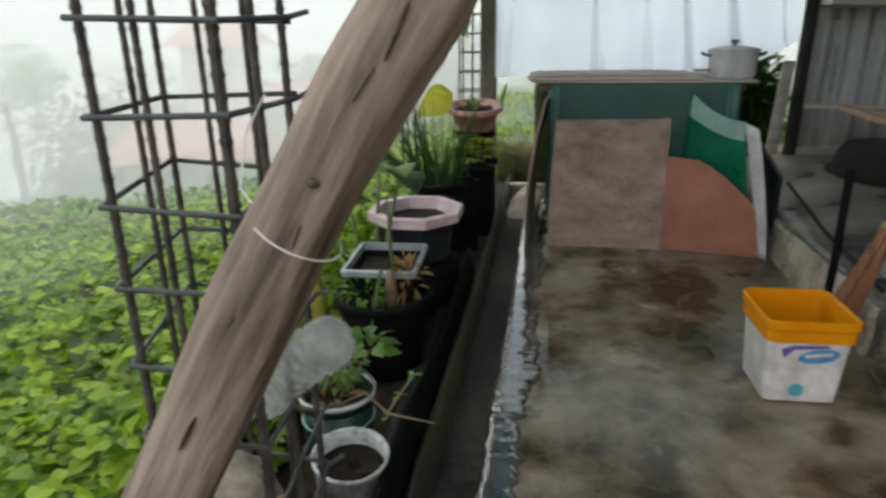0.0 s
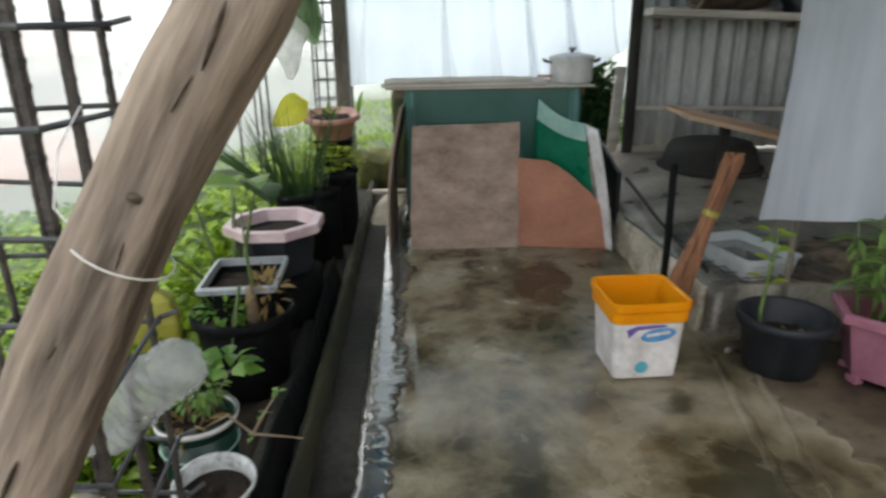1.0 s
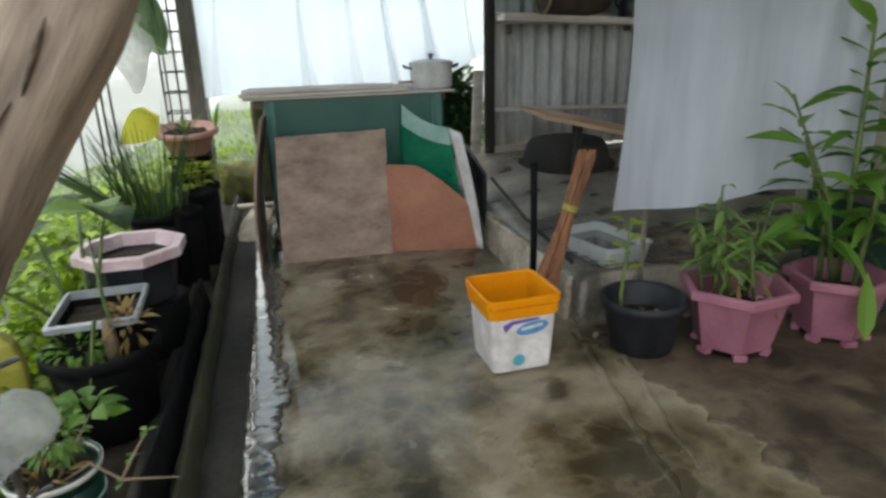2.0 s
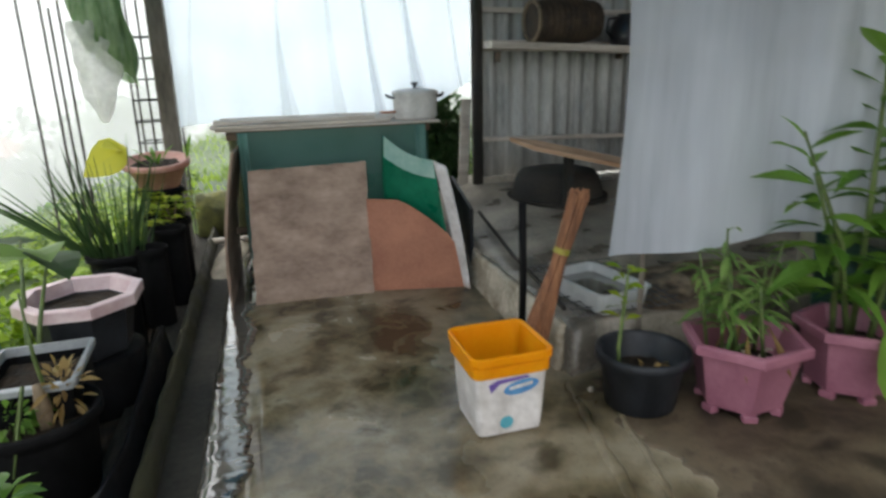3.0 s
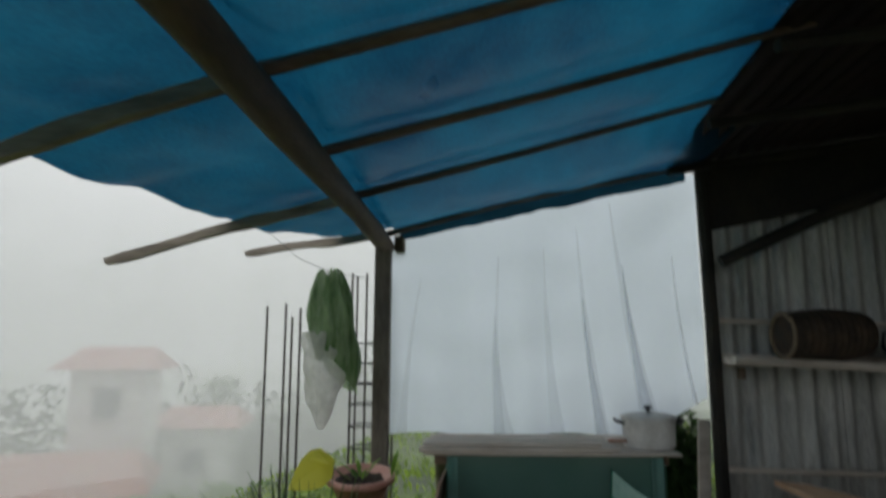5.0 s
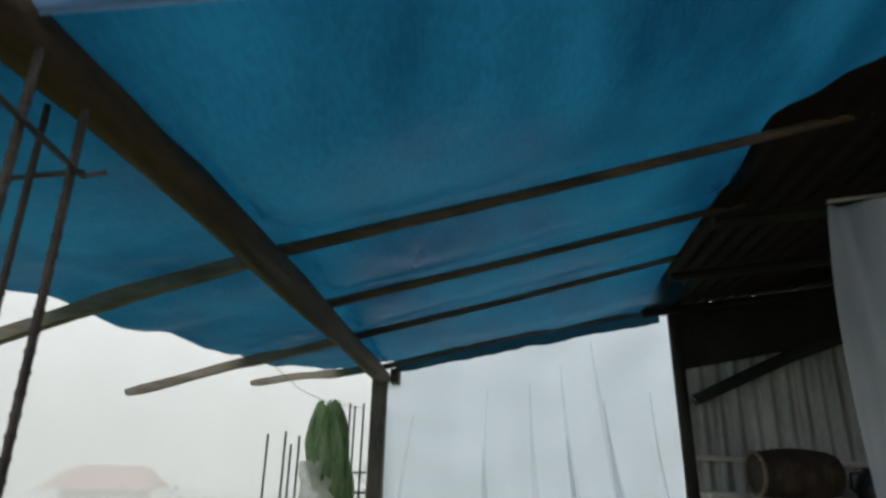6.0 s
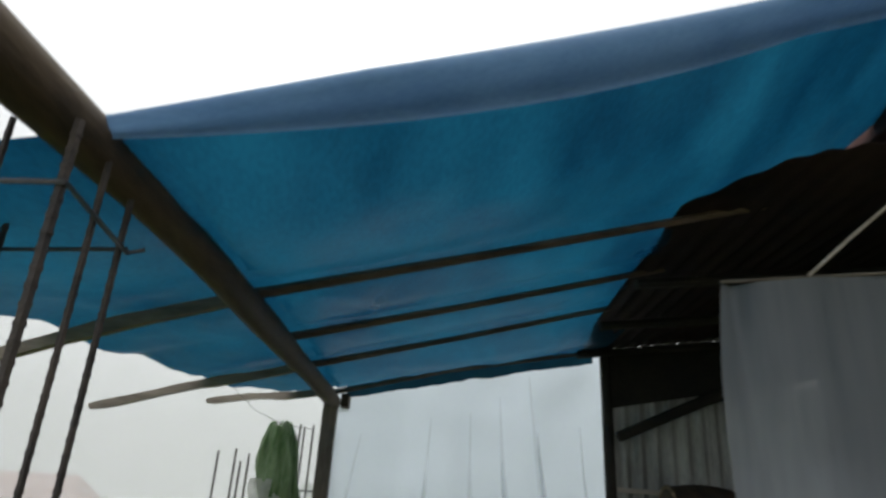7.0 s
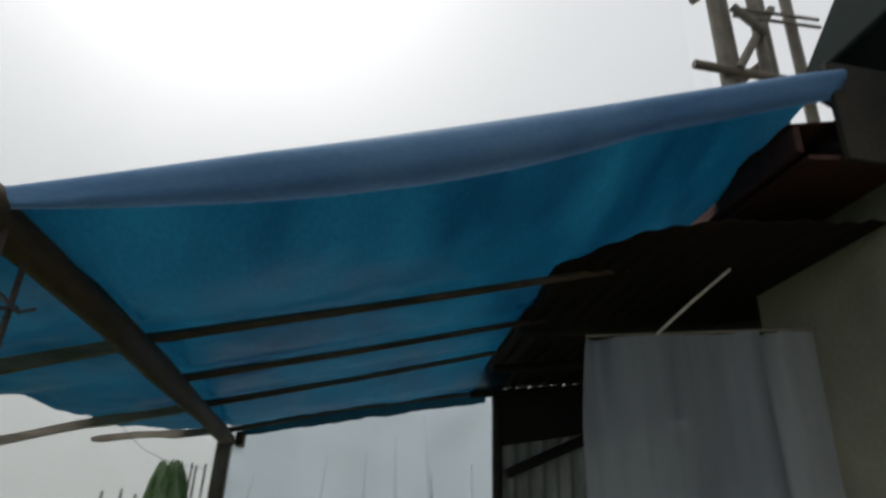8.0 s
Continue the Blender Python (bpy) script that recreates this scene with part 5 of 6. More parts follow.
# ---- leaning log and reinforcement cages ----
def prop_log():
    t = thing("leaning_log", "weathered grey-brown log leaning over the planting strip", "log", (-0.92, 0.66, -0.16))
    o = Vector((-0.92, 0.66, -0.16))
    path = [(-0.93, 0.66, -0.17, 0.070), (-0.74, 0.67, 0.15, 0.066), (-0.513, 0.68, 0.55, 0.060), (-0.37, 0.68, 0.80, 0.052), (-0.255, 0.677, 1.0, 0.047), (-0.185, 0.678, 1.11, 0.049), (-0.125, 0.68, 1.205, 0.050), (-0.088, 0.68, 1.265, 0.047), (-0.074, 0.68, 1.288, 0.030)]
    pts, rs = [], []
    for (a, b) in zip(path, path[1:]):
        for k in range(5):
            q = k / 5
            pts.append(Vector([a[i] + (b[i] - a[i]) * q for i in range(3)]))
            rs.append(a[3] + (b[3] - a[3]) * q)
            grow = 0.006 * min(1.0, max(0.0, (pts[-1].z - 0.4) / 0.5))
            rs[-1] += grow
            pts[-1] += Vector((-0.86, 0, 0.5)) * grow
    pts.append(Vector(path[-1][:3]))
    rs.append(path[-1][3])
    n = 40
    loops = []
    d = Vector((0.5, 0, 0.86)).normalized()
    side = Vector((0, 1, 0))
    up = side.cross(d)
    for i, p in enumerate(pts):
        loop = []
        for k in range(n):
            a = 2 * math.pi * k / n
            flat = 1 - 0.10 * abs(math.cos(2 * a)) ** 3
            q = rs[i] * flat * (1 + 0.17 * noise.noise(Vector((math.cos(a) * 1.5, math.sin(a) * 1.5, i * 0.15))) + 0.08 * noise.noise(Vector((math.cos(a) * 5, math.sin(a) * 5, i * 0.1))))
            loop.append(p + (side * math.cos(a) + up * math.sin(a)) * q - o)
        loops.append(loop)
    bm = bmesh.new()
    rings(bm, loops)
    lean = d.to_track_quat("Z", "Y").to_matrix().to_4x4()
    bmesh.ops.transform(bm, matrix=lean.inverted(), verts=bm.verts)
    part("trunk", bm, M_LOG, t, smooth=True).matrix_basis = lean
    for x, y, z, s, ln, tilt in ((-0.238, 0.6300, 1.025, 0.008, 0.006, 20), (-0.140, 0.6285, 1.178, 0.0028, 0.036, 26), (-0.178, 0.6303, 1.125, 0.0012, 0.022, 36), (-0.43, 0.6245, 0.70, 0.0032, 0.032, 30), (-0.35, 0.6275, 0.86, 0.0028, 0.014, 40), (-0.262, 0.6300, 0.965, 0.0010, 0.018, 24), (-0.56, 0.620, 0.50, 0.006, 0.014, 30)):
        bm = bmesh.new()
        bmesh.ops.create_icosphere(bm, subdivisions=2, radius=1.0, matrix=pose(*(Vector((x, y, z)) - o), 0, tilt, 0) @ Matrix.Diagonal((s, 0.005, ln, 1)))
        part("knot", bm, M_KNOT, t, "dark knot hole", True)
    bm = bmesh.new()
    c = Vector((-0.283, 0.68, 0.955)) - o
    ax = Vector((0.72, 0, -0.42)).normalized()
    tube(bm, [c + ax * 0.0575 * math.cos(a) + side * 0.0575 * math.sin(a) - Vector((0.0, 0, 0.0)) for a in [2 * math.pi * k / 24 for k in range(25)]], 0.0013, 5)
    part("string", bm, M_STRING, t, "thin white string tied round the log")
    bm = bmesh.new()
    tube(bm, [c + ax * -0.058, c + Vector((-0.075, 0.02, 0.045)), c + Vector((-0.09, 0.08, 0.10)), c + Vector((-0.10, 0.17, 0.14))], 0.0013, 5)
    part("string", bm, M_STRING, t)


prop_log()


def rebar(bm, a, b, r):
    a, b = Vector(a), Vector(b)
    tube(bm, [a, a.lerp(b, 0.5), b], r, 6)
    n = int((b - a).length / 0.03)
    for k in range(1, n):
        p = a.lerp(b, k / n)
        q = (b - a).normalized() * 0.0035
        tube(bm, [p - q, p + q], r * 1.18, 6)


def near_cage():
    t = thing("rebar_cage", "dark steel reinforcement cage standing beside the patio", "rebar cage", (-0.57, 1.0, -0.12), group="reinforcement cages")
    o = Vector((-0.57, 1.0, -0.12))
    L, F, R, B = Vector((-0.648, 0.852, 0)), Vector((-0.443, 0.84, 0)), Vector((-0.470, 1.135, 0)), Vector((-0.735, 1.165, 0))
    spots = [(L, 0.0075), (F, 0.0095), (R, 0.0075), (B, 0.007), (L.lerp(F, 0.42), 0.006), (L.lerp(B, 0.5), 0.006), (B.lerp(R, 0.35), 0.006), (B.lerp(R, 0.72), 0.006), (F.lerp(R, 0.5), 0.007)]
    for p, r in spots:
        bm = bmesh.new()
        rebar(bm, p + Vector((0, 0, -0.12)) - o, p + Vector((0.0, 0, 2.0)) - o, r)
        part("bar", bm, M_REBAR, t)
    k = 0
    for z in [0.125 + 0.134 * j for j in range(9)] + [1.87]:
        e = 0.012
        wob = [Vector((0, 0, 0.006 * math.sin(k * 3 + j * 2))) for j in range(5)]
        c = [L + Vector((-e, -e, z)), F + Vector((e, -e, z)), R + Vector((e, e, z)), B + Vector((-e, e, z))]
        bm = bmesh.new()
        tube(bm, [q + w - o for q, w in zip([c[2], c[3], c[0], c[1], c[2]], wob)] + [c[2] + Vector((0.03, 0.015, 0.012)) - o], 0.0052, 6)
        part("stirrup", bm, M_TIE, t)
        k += 1


near_cage()


def far_cage():
    t = thing("rebar_cage", "tall thin reinforcement cage behind the wooden post", "rebar cage", (-0.56, 5.05, -0.3), group="reinforcement cages")
    o = Vector((-0.56, 5.05, -0.3))
    c = [Vector((-0.70, 4.95, 0)), Vector((-0.44, 4.95, 0)), Vector((-0.44, 5.15, 0)), Vector((-0.70, 5.15, 0))]
    for p in (*c, c[0].lerp(c[1], 0.38)):
        bm = bmesh.new()
        rebar(bm, p + Vector((0, 0, -0.3)) - o, p + Vector((0.01, 0, 1.88)) - o, 0.0075)
        part("bar", bm, M_REBAR, t)
    z = 0.3
    while z < 1.5:
        bm = bmesh.new()
        tube(bm, [q + Vector((0, 0, z)) - o for q in (c[0], c[1], c[2], c[3], c[0])], 0.006, 6)
        part("stirrup", bm, M_TIE, t)
        z += 0.135 if z > 0.9 else 0.14
    for x, y, z in ((-1.305, 5.05, 1.66), (-1.165, 5.02, 1.68), (-1.13, 5.06, 1.59), (-1.07, 5.05, 1.65)):
        bm = bmesh.new()
        rebar(bm, (0, 0, 0), (0.0, 0.01, z + 0.35), 0.0085)
        ob = mesh_object("starter_bar", bm, M_REBAR)
        ob.location = (x, y, -0.35)
        tagged(ob, "thin upright steel starter bar in the slope", "steel bar", "starter bars")


far_cage()


# ---- plants along the strip ----
def small_bucket():
    t = thing("paint_bucket", "dark green paint bucket with pale rim and leafy seedlings", "bucket", (-0.575, 1.545, -0.035))
    bm = bmesh.new()
    lathe(bm, [(0.0, 0.0), (0.088, 0.0), (0.093, 0.006), (0.104, 0.20), (0.0985, 0.20), (0.088, 0.01)], 32)
    part("body", bm, M_GBUCKET, t, smooth=True)
    for z, r, w in ((0.238, 0.110, 0.016), (0.150, 0.1045, 0.005)):
        bm = bmesh.new()
        lathe(bm, [(r - 0.008, z - w), (r, z - w), (r + 0.002, z), (r - 0.008, z), (r - 0.008, z - w)], 32, caps=False)
        part("rim_band", bm, M_WHITE if z > 0.2 else M_PALEGRN, t, "pale plastic band", True)
    bm = bmesh.new()
    lathe(bm, [(0.099, 0.20), (0.106, 0.20), (0.109, 0.24), (0.103, 0.24), (0.099, 0.20)], 32, caps=False)
    part("collar", bm, M_GBUCKET, t, smooth=True)
    bm = bmesh.new()
    tube(bm, [(0.0985 * math.cos(math.radians(a)), 0.0985 * math.sin(math.radians(a)), 0.115) for a in range(-105, -45, 6)], 0.010, 6)
    part("printed_bar", bm, M_PALEGRN, t, "pale printed bar")
    bm = bmesh.new()
    sheet(bm, lambda u, v: (0.1 * v * math.cos(6.283 * u), 0.1 * v * math.sin(6.283 * u), 0.195 + 0.012 * noise.noise(Vector((u * 9, v * 6, 0)))), 24, 6)
    part("soil", bm, M_SOIL, t)
    lv = Leaves(31)
    lv.ball((0.0, 0.03, 0.31), (0.07, 0.07, 0.07), 150, 0.035, 0.016)
    lv.done("foliage", M_FERN, t)
    lv = Leaves(32)
    for k in range(11):
        a = k * 0.9
        lv.leaf((0.09 + 0.02 * math.cos(a), 0.05 + 0.02 * math.sin(a), 0.33 + 0.004 * k), (math.cos(a), math.sin(a), 0.5), 0.085, 0.045, 0.4, 0.25)
    lv.done("leaves", M_LEAF, t)
    lv = Leaves(33)
    lv.ball((-0.02, -0.02, 0.22), (0.06, 0.06, 0.02), 40, 0.06, 0.012)
    lv.done("dry_leaves", M_DRY, t)
    stems(t, [[(0.0, 0.0, 0.19), (0.05, 0.03, 0.27), (0.09, 0.05, 0.34)], [(0.02, -0.02, 0.20), (0.10, -0.05, 0.26), (0.17, -0.08, 0.22), (0.30, -0.08, 0.20)], [(0.17, -0.08, 0.22), (0.20, -0.07, 0.27), (0.24, -0.06, 0.33)], [(-0.03, 0.02, 0.2), (-0.02, 0.02, 0.42)]], 0.004, M_TWIG, "twig")
    lv = Leaves(34)
    for q in ((0.24, -0.06, 0.33), (0.17, -0.08, 0.21), (0.20, -0.07, 0.27)):
        for a in (0.4, 2.2, 4.4):
            lv.leaf(q, (math.cos(a), math.sin(a), 0.3), 0.03, 0.018, 0.3)
    lv.done("twig_leaves", M_FERN, t)


small_bucket()


def white_tub():
    t = thing("white_tub", "stained white plastic tub half full of soil", "tub", (-0.478, 1.345, -0.022))
    t.matrix_basis = pose(-0.478, 1.345, -0.022, 7, 3, 0)
    bm = bmesh.new()
    lathe(bm, [(0.0, 0.0), (0.080, 0.0), (0.086, 0.006), (0.096, 0.165), (0.100, 0.168), (0.100, 0.175), (0.092, 0.175), (0.084, 0.03), (0.0, 0.02)], 32)
    ob = part("tub", bm, M_STAINED, t, smooth=True)
    bm = bmesh.new()
    sheet(bm, lambda u, v: (0.088 * v * math.cos(6.283 * u), 0.088 * v * math.sin(6.283 * u), 0.125 + 0.02 * noise.noise(Vector((u * 5, v * 6, 0)))), 24, 6)
    part("soil", bm, M_SOIL, t)


white_tub()

big = round_pot("flower_pot", "wide black plastic pot with succulents and dry flowers", (-0.575, 2.09, -0.03), 0.18, 0.31, M_BLACK, 0.75, soil=0.88, group="pots along the gutter")
lv = Leaves(41)
lv.ball((-0.06, -0.02, 0.31), (0.10, 0.09, 0.04), 160, 0.04, 0.018)
lv.done("leaves", M_LEAF, big)
lv = Leaves(42)
lv.ball((0.09, 0.0, 0.36), (0.05, 0.05, 0.08), 70, 0.05, 0.016)
lv.done("dry_foliage", M_DRY, big)
stems(big, [[(0.04, -0.03, 0.26), (0.04, -0.03, 0.34), (0.035, -0.03, 0.40)]], 0.022, M_TWIG, "thick_stump")
stems(big, [[(-0.02, -0.10, 0.27), (0.02, -0.08, 0.42), (0.0, -0.2, 0.22)], [(0.05, 0.0, 0.3), (0.04, -0.02, 0.48), (0.03, 0.0, 0.66)]], 0.006, M_STEM)


def trough():
    t = thing("planter_trough", "black rectangular planter with a pale grey rim", "planter", (-0.595, 2.235, -0.03), 3, "pots along the gutter")
    bm = bmesh.new()
    square_loft(bm, [(0.10, 0.13, 0.012, 0.0), (0.125, 0.155, 0.015, 0.36), (0.118, 0.148, 0.012, 0.36), (0.10, 0.13, 0.01, 0.05)])
    part("tub", bm, M_BLACK, t)
    bm = bmesh.new()
    square_loft(bm, [(0.126, 0.156, 0.015, 0.365), (0.136, 0.168, 0.018, 0.366), (0.138, 0.170, 0.018, 0.384), (0.134, 0.166, 0.016, 0.388), (0.124, 0.154, 0.012, 0.390), (0.121, 0.151, 0.012, 0.33)], False)
    part("rim", bm, M_GREYRIM, t, "pale grey rim")
    bm = bmesh.new()
    sheet(bm, lambda u, v: (-0.115 + 0.23 * u, -0.145 + 0.29 * v, 0.335 + 0.01 * noise.noise(Vector((u * 7, v * 7, 3)))), 14, 14)
    part("soil", bm, M_SOIL, t)


trough()

# Pink planter; dark body colour holds the shade on its side.
hexp = round_pot("flower_pot", "shallow octagonal planter with faded pink rim and shade-dark side", (-0.575, 2.70, 0.20), 0.212, 0.222, M_SLATE, 0.72, 8, 0.80, 0.03, 0.5, "pots along the gutter", squash=1.05, rim=M_BLUSH)
bm = bmesh.new()
lathe(bm, [(0, 0), (0.17, 0), (0.18, 0.01), (0.19, 0.22), (0.17, 0.229), (0, 0.229)], 24)
ob = mesh_object("upturned_pot", bm, M_BLACK, True)
ob.location = (-0.575, 2.70, -0.03)
tagged(ob, "upturned black pot used as a stand", "pot")


def taro():
    t = thing("taro_plant", "taro plant with broad grey-green leaves in a black pot", "plant", (-0.70, 2.42, -0.04))
    bm = bmesh.new()
    lathe(bm, [(0, 0), (0.07, 0), (0.08, 0.25), (0.07, 0.25), (0.06, 0.2), (0, 0.2)], 18)
    part("pot", bm, M_BLACK, t, smooth=True)
    tips = [((0.02, 0.0, 0.2), (0.06, 0.05, 0.45), (0.10, 0.12, 0.66)), ((-0.01, 0.0, 0.2), (-0.10, 0.08, 0.42), (-0.16, 0.15, 0.60)), ((0.0, 0.01, 0.2), (-0.02, 0.18, 0.5), (-0.05, 0.34, 0.66)), ((0.0, -0.02, 0.2), (-0.12, -0.12, 0.4), (-0.2, -0.18, 0.5))]
    stems(t, tips, 0.008)
    lv = Leaves(51)
    for k, (tip, way) in enumerate(zip([q[2] for q in tips], ((0.5, -0.8, 0.15), (-0.8, -0.4, -0.2), (-0.9, -0.2, 0.1), (-0.6, -0.7, -0.3)))):
        w = Vector(way).normalized()
        lv.leaf(Vector(tip) - w * 0.06, w, 0.24 if k != 2 else 0.34, 0.17 if k != 2 else 0.10, 0.35, 0.22, (0.75, 1.0, 0.85, 0.5), 0.2)
    lv.done("leaves", M_TARO, t)
    lv = Leaves(52)
    lv.leaf((0.07, 0.09, 0.675), (0.45, -0.75, 0.45), 0.20, 0.15, 0.45, 0.3, (0.8, 1.0, 0.6), 0.1)
    lv.leaf((0.05, 0.12, 0.65), (-0.75, -0.5, 0.4), 0.19, 0.13, 0.3, 0.3, (0.8, 1.0, 0.6), 0.3)
    lv.done("pale_leaves", M_FERN, t)


taro()


def onion_pot():
    t = round_pot("onion_pot", "black pot thick with dark spring onion leaves", (-0.60, 3.52, 0.0), 0.16, 0.36, M_BLACK, 0.8, soil=0.9, group="pots along the gutter", cat="plant")
    lv = Leaves(61)
    r = lv.r
    for k in range(75):
        a, q = r.uniform(0, 6.28), r.random() ** 0.5
        b = (0.13 * q * math.cos(a), 0.13 * q * math.sin(a), 0.30)
        lean = r.uniform(0.05, 0.5)
        lv.blade(b, (math.cos(a) * lean, math.sin(a) * lean, 1), r.uniform(0.25, 0.66), r.uniform(0.007, 0.012), r.uniform(0.0, 0.2))
    for k in range(9):
        lv.blade((-0.08, -0.03, 0.3), (-0.75 - 0.12 * k % 0.5, -0.25 + 0.1 * k, 0.9), r.uniform(0.55, 0.75), 0.014, r.uniform(0.0, 0.15))
    lv.done("leaves", M_ONION, t)


onion_pot()
for at, r, h in (((-0.445, 3.42, -0.01), 0.075, 0.40), ((-0.40, 3.72, -0.01), 0.085, 0.42), ((-0.56, 3.20, -0.02), 0.085, 0.36), ((-0.70, 3.10, -0.03), 0.10, 0.34)):
    round_pot("nursery_bag", "tall black plastic nursery pot with dark soil", at, r, h, M_BLACK, 0.92, soil=0.9, lip=0.006, group="nursery pots", cat="pot")


def lime_shrub():
    t = round_pot("croton_pot", "black pot with a small lime-yellow shrub", (-0.42, 4.02, -0.01), 0.10, 0.40, M_BLACK, 0.85, soil=0.9, group="pots along the gutter", cat="plant")
    lv = Leaves(71)
    for k in range(46):
        c = Vector((lv.r.uniform(-0.22, 0.15), lv.r.uniform(-0.12, 0.1), lv.r.uniform(0.38, 0.56)))
        for j in range(7):
            a = j * 0.9 + k
            lv.leaf(c, (math.cos(a), math.sin(a), 0.4), lv.r.uniform(0.05, 0.09), 0.018, 0.4, 0.2)
    lv.done("leaves", M_LIME, t)
    stems(t, [[(0, 0, 0.34), (0.03, 0, 0.5)], [(0, 0, 0.34), (-0.08, 0.02, 0.5)], [(0, 0, 0.34), (-0.02, -0.05, 0.5)]], 0.006, M_TWIG)


lime_shrub()


def bowl_pot():
    st = round_pot("stand_pot", "tall black container carrying the bowl", (-0.49, 4.22, -0.01), 0.13, 0.55, M_BLACK, 0.9, soil=0.95, group="pots along the gutter")
    t = round_pot("bowl_planter", "pale terracotta-pink bowl planter with a few leaves", (-0.49, 4.22, 0.535), 0.185, 0.165, M_TERRA, 0.6, soil=0.86, lip=0.016)
    t.matrix_basis = pose(-0.49, 4.22, 0.540, 8, 0, 0)
    lv = Leaves(81)
    for a, h in ((0.4, 0.2), (1.9, 0.16), (3.4, 0.2), (5.2, 0.17), (2.6, 0.1)):
        lv.leaf((0.02 * math.cos(a), 0.02 * math.sin(a), 0.13), (0.6 * math.cos(a), 0.6 * math.sin(a), 1), h, 0.03, 0.3, 0.3)
    lv.leaf((0.17, -0.02, 0.15), (0.25, 0.0, 1), 0.17, 0.05, 0.0, 0.3, (0.8, 1, 0.7), 0.5)
    lv.done("leaves", M_LEAF, t)
    stems(t, [[(-0.03, 0, 0.12), (-0.10, -0.02, 0.17), (-0.17, -0.03, 0.24)], [(0.05, 0, 0.12), (0.13, -0.02, 0.13), (0.18, -0.02, 0.16)]], 0.005)
    lv = Leaves(82)
    lv.leaf((-0.13, -0.03, 0.25), (-0.75, -0.3, -0.25), 0.26, 0.21, 0.2, 0.15, (0.85, 1.0, 0.85, 0.5), 0.9)
    lv.leaf((-0.16, -0.03, 0.24), (-0.5, -0.5, 0.4), 0.14, 0.11, 0.2, 0.2, (0.85, 1.0, 0.6), 0.4)
    lv.done("yellow_leaf", M_YLEAF, t)


bowl_pot()


def jerrycan():
    t = thing("jerrycan", "faded yellow plastic jerrycan among the plants", "jerrycan", (-0.90, 2.14, -0.12), 20)
    bm = bmesh.new()
    square_loft(bm, [(0.07, 0.055, 0.02, 0.0), (0.08, 0.065, 0.025, 0.01), (0.08, 0.065, 0.025, 0.34), (0.06, 0.05, 0.02, 0.42), (0.03, 0.03, 0.015, 0.45)])
    part("body", bm, M_YCAN, t)
    bm = bmesh.new()
    lathe(bm, [(0.0, 0.45), (0.022, 0.45), (0.022, 0.475), (0.0, 0.475)], 14)
    part("cap", bm, M_YCAN, t)


jerrycan()


def water_bottle():
    t = thing("water_bottle", "crumpled clear plastic bottle wedged in the steel cage", "bottle", (-0.46, 1.0, 0.575))
    bm = bmesh.new()
    prof = [(0.0, -0.112), (0.03, -0.110), (0.048, -0.10), (0.056, -0.085)] + [(0.056 + 0.0035 * math.sin(k * 1.57), -0.075 + 0.004 * k) for k in range(34)] + [(0.05, 0.072), (0.036, 0.092), (0.02, 0.106), (0.014, 0.112), (0.014, 0.128), (0.0, 0.129)]
    lathe(bm, prof, 40)
    for v in bm.verts:
        c = v.co.copy()
        flat = Vector((c.x, c.y, 0)).normalized() if c.xy.length > 0.001 else Vector((0, 0, 1))
        v.co += flat * (0.022 * noise.noise(c * 17) + 0.012 * abs(noise.noise(c * 38)))
    bmesh.ops.transform(bm, matrix=pose(0, 0, 0, 0, 232, 0) @ Matrix.Diagonal((0.84, 0.84, 1.32, 1)), verts=bm.verts)
    part("body", bm, M_BOTTLE, t, smooth=True)
    bm = bmesh.new()
    lathe(bm, [(0.0, 0.116), (0.016, 0.116), (0.017, 0.122), (0.016, 0.134), (0.0, 0.135)], 20)
    bmesh.ops.transform(bm, matrix=pose(0, 0, 0, 0, 232, 0) @ Matrix.Diagonal((0.84, 0.84, 1.32, 1)), verts=bm.verts)
    part("cap", bm, M_WHITE, t, "white screw cap")
    s = thing("scrap_bag", "crumpled pale plastic sack at the foot of the cage", "sack", (-0.60, 1.0, -0.12))
    bm = bmesh.new()
    bmesh.ops.create_icosphere(bm, subdivisions=4, radius=1, matrix=Matrix.Translation((0, 0, 0.25)) @ Matrix.Diagonal((0.09, 0.12, 0.24, 1)))
    for v in bm.verts:
        v.co += v.co.normalized() * 0.03 * noise.noise(v.co * 14)
    part("sack", bm, M_PALE, s, smooth=True)
    bm = bmesh.new()
    tube(bm, [(-0.09, -0.12, 0.34), (0.0, -0.13, 0.31), (0.09, -0.12, 0.33), (0.1, 0.0, 0.4)], 0.012, 6, 0.2)
    part("twig", bm, M_TWIG, s)


water_bottle()


